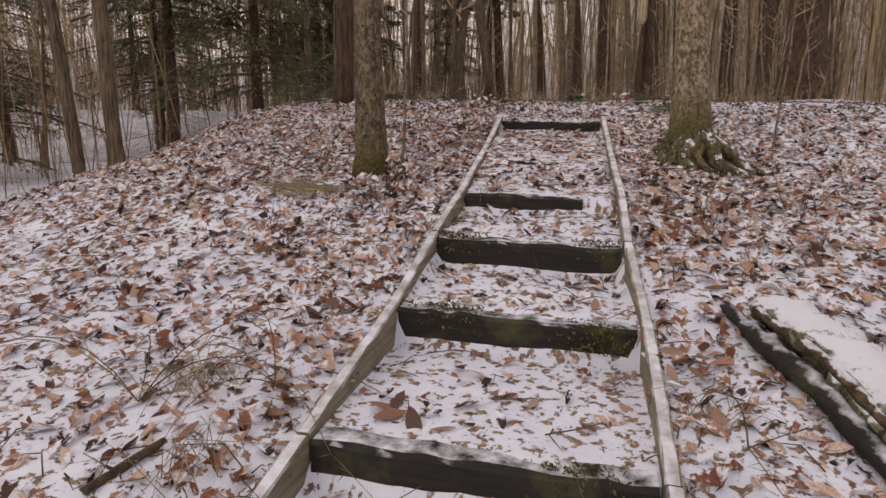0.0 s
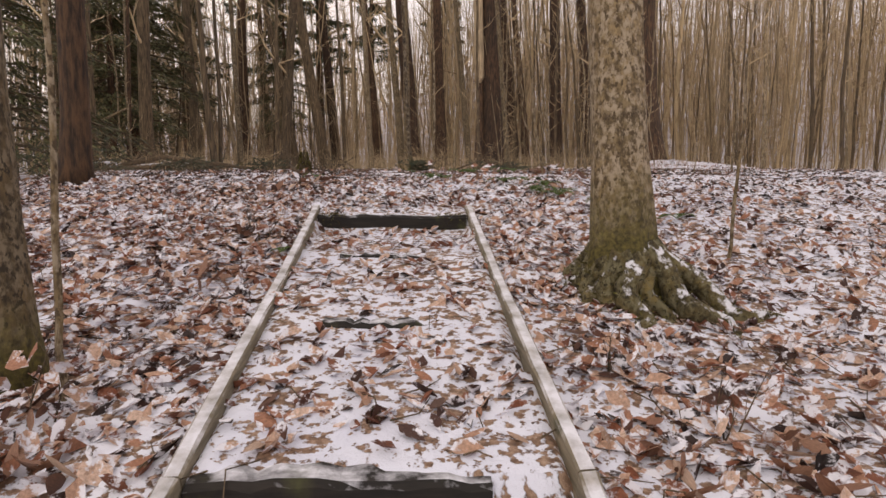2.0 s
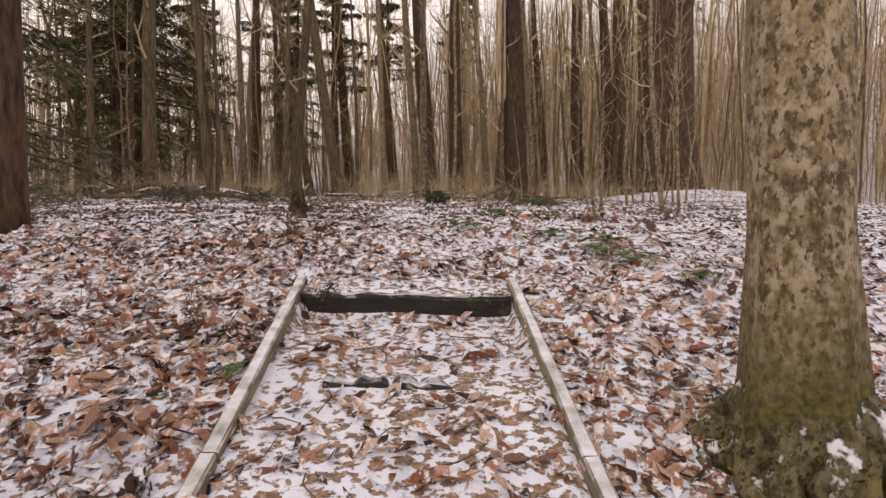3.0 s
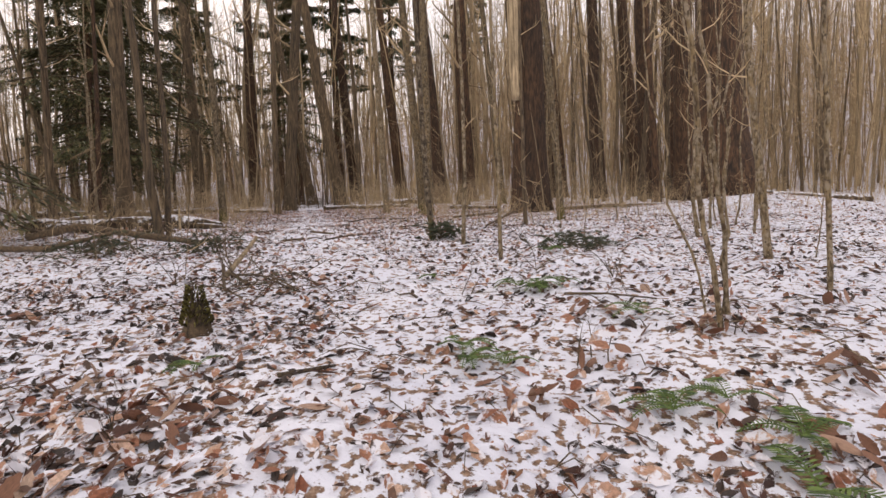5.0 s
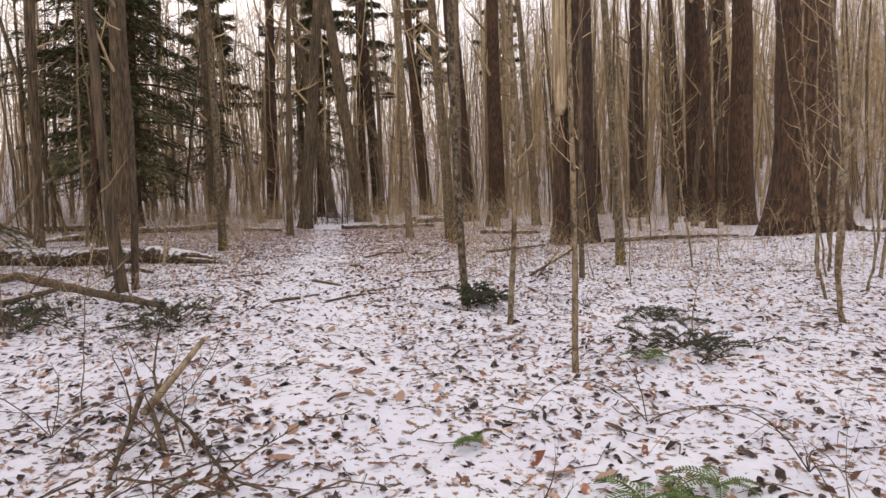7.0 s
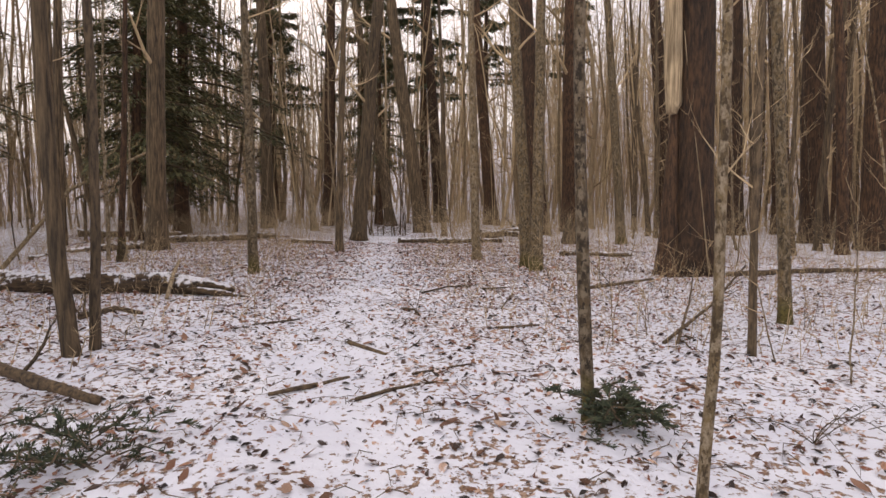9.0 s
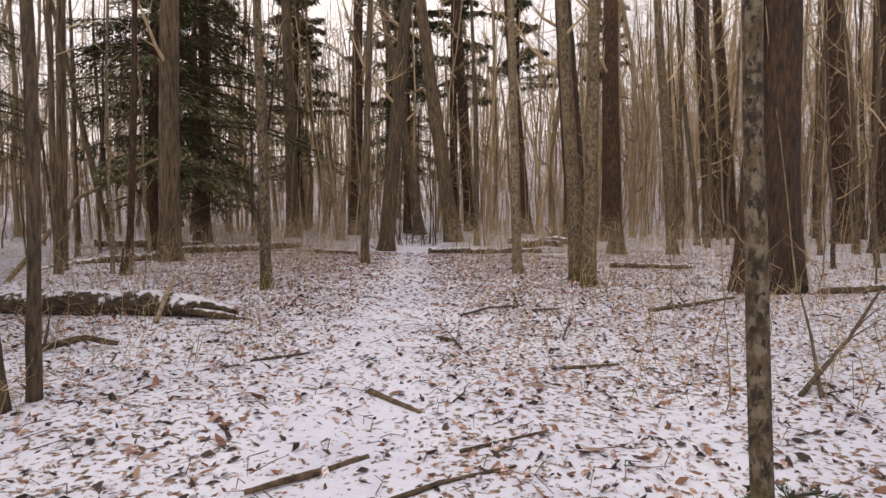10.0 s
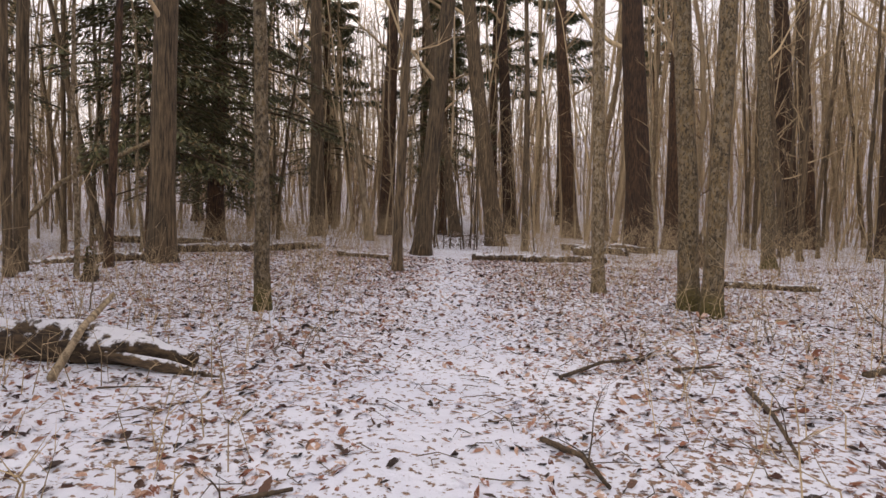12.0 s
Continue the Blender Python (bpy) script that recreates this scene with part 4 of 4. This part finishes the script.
def brush_pile(x, y, spread, twigs, fill, label, rise=0.35, needles=BRUSHNEEDLE):
    t = thing("brush_pile", (x, y, sz(x, y)), label, "brush")
    b, n = Builder(), Builder()
    for k in range(twigs):
        a, c = random.uniform(0, 6.3), Vector((random.gauss(0, spread * 0.35), random.gauss(0, spread * 0.3), 0))
        c.z = sz(x + c.x, y + c.y) - sz(x, y) + random.uniform(0.0, rise * 0.4)
        d = Vector((math.cos(a), math.sin(a), random.uniform(0.0, 0.7))).normalized()
        size = random.uniform(0.2, 0.6) * spread
        e = c + d * size + Vector((0, 0, -0.04))
        m = c.lerp(e, 0.5) + Vector((0, 0, random.uniform(0, 0.1) * spread))
        b.tube([c, m, e], [0.006, 0.005, 0.002], 3, 0, False)
        for q in range(fill * 3):
            f = random.uniform(0.2, 1)
            p = (c.lerp(m, f * 2) if f < 0.5 else m.lerp(e, f * 2 - 1))
            s = (d + Vector((random.uniform(-1, 1), random.uniform(-1, 1), random.uniform(-0.4, 0.5)))).normalized()
            n.chip(p + s * 0.025, s * random.uniform(0.012, 0.03), s.orthogonal().normalized() * 0.004)
    tagged(part("twigwork", b, DARKSAP, t, smooth=False), kind="stuff")
    tagged(part("foliage", n, needles, t, "dark green needle sprays" if needles is BRUSHNEEDLE else "dead brown leaves", smooth=False), kind="stuff")
    return t


brush_pile(-0.16, 8.3, 0.38, 80, 16, "cut hemlock brush heaped round a slim trunk", 0.45)
brush_pile(1.35, 6.55, 0.55, 44, 14, "flat hemlock boughs lying on snow", 0.12)
brush_pile(-4.3, 7.25, 0.75, 70, 14, "hemlock brush pile beside a bent branch")
brush_pile(-2.95, 7.25, 0.5, 50, 14, "hemlock brush at the end of a bent branch")
brush_pile(1.5, 7.6, 0.35, 26, 12, "low hemlock twigs on snow", 0.1)
brush_pile(-1.45, 4.3, 0.8, 26, 1, "tangle of dead twigs on the snow", 0.3)
brush_pile(-6.2, 27.2, 1.2, 120, 3, "tangled brown brush heap at the trail's end", 0.9, LEAF)
brush_pile(-4.6, 3.6, 1.1, 70, 12, "dark hemlock brush at the edge of the hill", 0.6)


def stump(x, y, r, h):
    t = thing("stump", (x, y, sz(x, y)), "small rotten mossy stump with ragged top", "stump")
    b, sides = Builder(), 12
    top = [h * random.uniform(0.2, 1.15) for _ in range(sides)]
    for i, f in enumerate((0, 0.2, 0.5, 0.8, 1.0)):
        for k in range(sides):
            a = 2 * math.pi * k / sides
            q = r * (1.75 - 1.2 * f ** 0.7) * random.uniform(0.8, 1.15)
            b.v.append(Vector((math.cos(a) * q, math.sin(a) * q, -0.05 + (top[k] + 0.05) * f)))
    for i in range(4):
        for k in range(sides):
            b.f.append((i * sides + k, i * sides + (k + 1) % sides, (i + 1) * sides + (k + 1) % sides, (i + 1) * sides + k))
    b.v.append(Vector((0, 0, h * 0.4)))
    for k in range(sides):
        b.f.append((4 * sides + k, 4 * sides + (k + 1) % sides, len(b.v) - 1))
    part("wood", b, STICK, t)
    m = Builder()
    for k in range(420):
        a, z = random.uniform(0, 6.3), random.uniform(0, h * 0.95)
        d = Vector((math.cos(a), math.sin(a), 0.6)).normalized()
        m.blade(d * r * (1.6 - 0.95 * (z / h) ** 0.7) + Vector((0, 0, z)), (d + Vector((0, 0, random.uniform(-1, 1)))) * 0.014, d.orthogonal().normalized() * 0.008, 0.002)
    tagged(part("moss", m, MOSS, t, "yellow-green moss"), kind="stuff")


stump(-1.42, 3.24, 0.065, 0.24)
stump(-9.0, 15.8, 0.09, 0.5)
stump(0.4, 24.5, 0.2, 0.8)


def weed(x, y, h, leaves, label="dry brown weed stalk with curled leaves"):
    t = thing("dry_weed", (x, y, sz(x, y)), label, "weed", "dry weeds")
    b, n = Builder(), Builder()
    for k in range(random.randint(2, 4)):
        a = random.uniform(0, 6.3)
        limb(b, (random.gauss(0, 0.03), random.gauss(0, 0.03), 0), (math.cos(a) * 0.35, math.sin(a) * 0.35, 1), h * random.uniform(0.6, 1.05), 0.004, 1, 4, 0.2)
    tagged(part("stem", b, DARKSAP, t, smooth=False), kind="stuff")
    for k in range(leaves):
        a = random.uniform(0, 6.3)
        d = Vector((math.cos(a), math.sin(a), random.uniform(-1, 0.2))).normalized()
        n.blade((random.gauss(0, 0.07), random.gauss(0, 0.07), random.uniform(0.05, h * 0.6)), d * 0.05, d.orthogonal().normalized() * 0.028, 0.012)
    tagged(part("foliage", n, LEAF, t, "curled brown leaves", smooth=False), kind="stuff")


for x, y, h, n in ((-1.74, -3.24, 0.42, 12), (-1.29, -1.95, 0.4, 16), (-1.3, -2.35, 0.34, 14), (0.98, -2.68, 0.4, 12), (-1.14, 0.21, 0.4, 12), (1.56, 3.7, 0.25, 10), (-1.25, 2.05, 0.3, 12), (1.0, -2.0, 0.3, 10), (1.6, -2.3, 0.3, 8), (1.4, 3.0, 0.16, 10), (-2.3, -1.2, 0.3, 12), (2.1, -1.4, 0.35, 8), (0.6, 2.7, 0.3, 6), (0.1, 4.3, 0.3, 5), (-0.9, -2.9, 0.2, 14), (0.75, -1.6, 0.2, 14), (0.72, -3.3, 0.2, 6), (1.9, -3.0, 0.3, 6)):
    weed(x, y, h, n)
for k in range(22):
    x = random.uniform(-7.5, 3.5)
    y = random.uniform(10.5, 17.5)
    if abs(x + 2.0 + (y - 8.7) * 0.24) > 0.7:
        weed(x, y, random.uniform(0.2, 0.45), random.randint(2, 6), "thin dry weed poking through the snow")
for x, y, n in ((-1.35, -4.6, 60), (0.75, -4.4, 14), (-1.05, -5.05, 26)):
    t = thing("grass_tuft", (x, y, sz(x, y)), "dry grass tuft flattened by snow", "grass")
    b = Builder()
    for k in range(n):
        a = random.uniform(0, 6.3)
        d = Vector((math.cos(a), math.sin(a), 0))
        s = Vector((random.gauss(0, 0.08), random.gauss(0, 0.08), 0))
        q = random.uniform(0.12, 0.34)
        b.tube([s, s + d * q * 0.4 + Vector((0, 0, q * 0.45)), s + d * q + Vector((0, 0, q * 0.3))], [0.0022, 0.0018, 0.0006], 3, 0, False)
    tagged(part("blade", b, SNAGWOOD, t, smooth=False), kind="stuff")

# straw lying at the foot of the tree beside the steps, and arching bramble canes
t = thing("dry_grass", (-1.95, -2.25, sz(-1.95, -2.25)), "flattened yellow straw on the leafy slope", "grass")
b = Builder()
for k in range(90):
    px, py = random.gauss(0, 0.13), random.gauss(0, 0.07)
    a, q = random.gauss(0.15, 0.35), random.uniform(0.2, 0.5)
    ends = []
    for f in (-0.5, 0.0, 0.5):
        ex, ey = px + math.cos(a) * q * f, py + math.sin(a) * q * f
        ends.append(Vector((ex, ey, sz(-1.95 + ex, -2.25 + ey) - sz(-1.95, -2.25) + 0.03 + random.uniform(0, 0.03))))
    b.tube(ends, [0.003, 0.0035, 0.001], 3, 0, False)
tagged(part("blade", b, SNAGWOOD, t, smooth=False), kind="stuff")


def bramble(x, y, canes, reach):
    t = thing("bramble", (x, y, sz(x, y)), "thin arching bramble canes over snowy leaves", "bramble", "brambles")
    for k in range(canes):
        b = Builder()
        a, q, rise = random.uniform(0, 6.3), reach * random.uniform(0.6, 1.2), random.uniform(0.12, 0.4)
        line = []
        for i in range(9):
            f = i / 8
            ex, ey = math.cos(a + 0.5 * f) * q * f, math.sin(a + 0.5 * f) * q * f
            line.append(Vector((ex, ey, sz(x + ex, y + ey) - sz(x, y) + rise * 4 * f * (1 - f) * q + 0.01)))
        b.tube(line, [0.0035 - 0.0003 * i for i in range(9)], 4, 0, False)
        for i in range(2, 8):
            turn = random.uniform(0, 6.3)
            b.spike(line[i], line[i] + Vector((math.cos(turn) * 0.09, math.sin(turn) * 0.09, random.uniform(0, 0.07))), 0.0018)
        part("cane", b, random.choice((STICK, DARKSAP, SAPLING)), t)


for x, y, canes, reach in ((-1.5, -4.75, 6, 0.75), (-1.0, -4.55, 5, 0.6), (-0.95, -5.3, 4, 0.5), (0.8, -4.6, 3, 0.4), (1.7, 2.3, 3, 0.8), (-2.3, 4.9, 5, 0.9), (1.2, 4.6, 4, 0.8), (0.9, 8.2, 5, 0.8), (0.7, 5.2, 4, 0.7), (-4.0, 6.2, 5, 0.9), (0.6, 11.6, 4, 0.9), (-4.2, 12.9, 4, 0.8)):
    bramble(x, y, canes, reach)


def leaf_clump(x, y, count, spread):
    """Curled leaves caught together on edge."""
    t = thing("leaf_clump", (x, y, sz(x, y)), "clump of curled rust-brown leaves standing on edge", "leaves", "leaf clumps")
    for k in range(count):
        ob = part("leaf", shapes[k % 8], BIGLEAF, t)
        q = random.uniform(0.045, 0.075)
        px, py = random.gauss(0, spread), random.gauss(0, spread)
        ob.matrix_basis = Matrix.Translation((px, py, sz(x + px, y + py) - sz(x, y) + random.uniform(0.015, 0.06))) @ Euler((random.uniform(-1.4, 1.4), random.uniform(-0.9, 0.9), random.uniform(0, 6.3))).to_matrix().to_4x4() @ Matrix.Diagonal((q, q, q * random.choice((1, 1.6, -1.2)), 1))


# ---- leaf litter ----
random.seed(3)


def trail_x(y):
    return float(np.interp(y, [0, 2.3, 4.3, 6, 7.4, 8.7, 27], [0, -0.25, -0.6, -1.05, -1.6, -2.1, -6.4]))


def lay_leaves(b, xs, ys, sizes, lifts):
    """Leaves flung over the ground, each tilted and curled its own way."""
    e = 0.03
    zs = surface_z(xs, ys)
    gx_, gy_ = np.clip((surface_z(xs + e, ys) - zs) / e, -1, 1), np.clip((surface_z(xs, ys + e) - zs) / e, -1, 1)
    for x, y, z, sx, sy, size, lift in zip(xs, ys, zs, gx_, gy_, sizes, lifts):
        n = (Vector((-sx, -sy, 1)).normalized() + Vector((random.gauss(0, 0.44), random.gauss(0, 0.44), 0))).normalized()
        a = Vector((random.uniform(-1, 1), random.uniform(-1, 1), 0)).cross(n).normalized()
        b.blade(Vector((x, y, z + lift)), a * size, n.cross(a) * size * random.uniform(0.36, 0.66), random.choice((-1, 1, 1)) * size * random.uniform(0.08, 0.5))


b = Builder()
rng = np.random.default_rng(4)
xs, ys = np.concatenate([rng.normal(-0.3, 2.4, 27000), rng.uniform(-11, 7, 11000)]), -8.5 + 11.1 * rng.random(38000) ** 0.85
on_steps = (xs > rail_x(ys, -1) - 0.02) & (xs < rail_x(ys, 1) + 0.02) & (ys < 1.1)
on_edge = np.any([(ys - q > -0.03) & (ys - q < 0.16) for q in RISER_Y], axis=0)
keep = ~(on_steps & (on_edge | (rng.random(len(xs)) > np.interp(ys, [-6, -4, -2.5, -1, 1], [0.12, 0.18, 0.32, 0.38, 0.4])))) & (rng.random(len(xs)) < np.interp(ys, [-8, -4.8, -3.2, -1.2, 0.3, 2.1], [0.5, 0.55, 0.8, 0.9, 0.85, 0.12]))
xs, ys = np.concatenate([xs[keep], rng.uniform(-7.5, -0.95, 5000)]), np.concatenate([ys[keep], rng.uniform(-1.8, 2.4, 5000)])
lay_leaves(b, xs, ys, rng.uniform(0.026, 0.068, len(xs)), rng.uniform(-0.004, 0.02, len(xs)))
tagged(part("leaf_litter", b, LEAF, smooth=False), "curled brown and tan leaves scattered over snow", "leaves", kind="stuff")
b = Builder()
ys = 1.2 + 22 * rng.random(46000)
mid = np.interp(ys, [0, 2.3, 4.3, 6, 7.4, 8.7, 27], [0, -0.25, -0.6, -1.05, -1.6, -2.1, -6.4])
xs = mid + rng.normal(0, 3.6, len(ys))
xs[:4500], ys[:4500] = rng.uniform(-5.5, -0.7, 4500), rng.uniform(1.3, 5.2, 4500)
keep = ~((ys > 4) & (np.abs(xs - mid) < 0.3 + 0.3 * rng.random(len(ys))) & (rng.random(len(ys)) < 0.6))
xs, ys = xs[keep], ys[keep]
more = 9 + 17 * rng.random(17000) ** 0.7
across = rng.uniform(-11, 11, len(more))
keep = np.abs(across) > 0.5 + 0.5 * rng.random(len(more))
xs, ys = np.concatenate([xs, (np.interp(more, [8.7, 27], [-2.1, -6.4]) + across)[keep], rng.uniform(2.5, 10, 6000)]), np.concatenate([ys, more[keep], rng.uniform(0.5, 12, 6000)])
pale = rng.random(len(xs)) < np.interp(ys, [4, 8, 12], [0.4, 0.6, 0.92])
grown = np.interp(ys, [8, 14, 22], [1.0, 1.2, 1.5])
lay_leaves(b, xs[~pale], ys[~pale], (rng.uniform(0.014, 0.046, len(xs)) * grown)[~pale], rng.uniform(-0.006, 0.012, len(xs)))
c = Builder()
lay_leaves(c, xs[pale], ys[pale], (rng.uniform(0.016, 0.044, len(xs)) * grown)[pale], rng.uniform(-0.006, 0.010, len(xs)))
tagged(part("leaf_litter", c, LEAF, smooth=False), "tan leaves half buried in thin snow", "leaves", kind="stuff")
tagged(part("leaf_litter", b, WETLEAF, smooth=False), "dark wet leaves half buried in thin snow", "leaves", kind="stuff")

shapes = []
for k in range(8):
    b, n = Builder(), 9
    wide, curl, lobes = random.uniform(0.3, 0.48), random.uniform(0.15, 0.6), random.choice((0.0, 0.0, 0.16))
    rows = []
    for i in range(n):
        f = i / (n - 1)
        w = wide * math.sin(math.pi * min(1, 0.04 + 0.96 * f)) ** 0.8 * (1 - lobes * (i % 2) * 1.6)
        rise = curl * (f - 0.4) ** 2
        rows.append(len(b.v))
        b.v += [Vector((2 * f - 1, -w, rise + curl * 0.6 * w)), Vector((2 * f - 1, 0, rise)), Vector((2 * f - 1, w, rise + curl * 0.8 * w))]
    for i in range(n - 1):
        q = rows[i]
        b.f += [(q, q + 3, q + 4, q + 1), (q + 1, q + 4, q + 5, q + 2)]
    me = b.mesh("leaf")
    shapes.append(me)


def single_leaf_material():
    m, n, l, p = material("large_leaf")
    base = ramp(n, l, own_random(n), [(0.0, (0.10, 0.05, 0.032)), (0.35, (0.22, 0.10, 0.055)), (0.7, (0.36, 0.215, 0.145)), (1.0, (0.48, 0.355, 0.27))])
    vein = ramp(n, l, noise_tex(n, l, coords(n, l, "Object", (1, 6, 1)), 3, 5), [(0.3, (0.62, 0.58, 0.55)), (0.7, (1.15, 1.12, 1.1))])
    l.new(mix(n, l, 1.0, base, vein, "MULTIPLY"), p.inputs["Base Color"])
    p.inputs["Roughness"].default_value = 0.65
    return m


BIGLEAF = single_leaf_material()
for me in shapes:
    me.materials.append(BIGLEAF)
for k in range(300):
    y = random.uniform(-5.6, 11.0)
    x = (-0.2 if y < 1 else trail_x(y)) + random.gauss(0, 1.15)
    if any(-0.03 < y - q < 0.16 for q in RISER_Y):
        y += 0.25
    if min(abs(x - float(rail_x(y, -1))), abs(x - float(rail_x(y, 1)))) < 0.08 and y < 1.2:
        x += 0.2
    ob = new("leaf", shapes[k % 8])
    ob.parent = ground
    q = random.uniform(0.045, 0.075)
    ob.matrix_basis = Matrix.Translation((x, y, sz(x, y) + 0.012)) @ Euler((random.gauss(0, 0.3), random.gauss(0, 0.3), random.uniform(0, 6.3))).to_matrix().to_4x4() @ Matrix.Diagonal((q, q, q * random.choice((1, 1, -0.6)), 1))

random.seed(17)
for x, y, count, spread in ((-1.35, -2.0, 12, 0.08), (-1.15, -2.2, 9, 0.07), (-1.8, -3.2, 8, 0.06), (-2.6, -2.2, 9, 0.09), (-3.1, -1.9, 8, 0.09), (-2.2, -3.9, 7, 0.07), (-0.95, -3.9, 8, 0.07), (-0.9, -4.6, 8, 0.06), (0.72, -2.2, 10, 0.08), (0.95, -2.75, 12, 0.09), (1.15, -2.3, 8, 0.08), (0.75, -1.4, 9, 0.07), (1.5, -2.9, 8, 0.08), (0.6, -4.1, 6, 0.06), (-1.15, -0.6, 9, 0.08), (-1.3, 0.3, 9, 0.08), (0.62, 2.7, 5, 0.06), (1.35, 3.05, 10, 0.08), (1.25, 1.9, 7, 0.07), (1.6, 2.4, 8, 0.08), (-0.95, 2.3, 7, 0.08), (-1.7, 2.6, 7, 0.08), (0.3, 2.3, 6, 0.06), (-1.4, 1.7, 8, 0.08), (0.75, 3.5, 5, 0.05), (2.2, 3.6, 6, 0.07)):
    leaf_clump(x, y, count, spread)
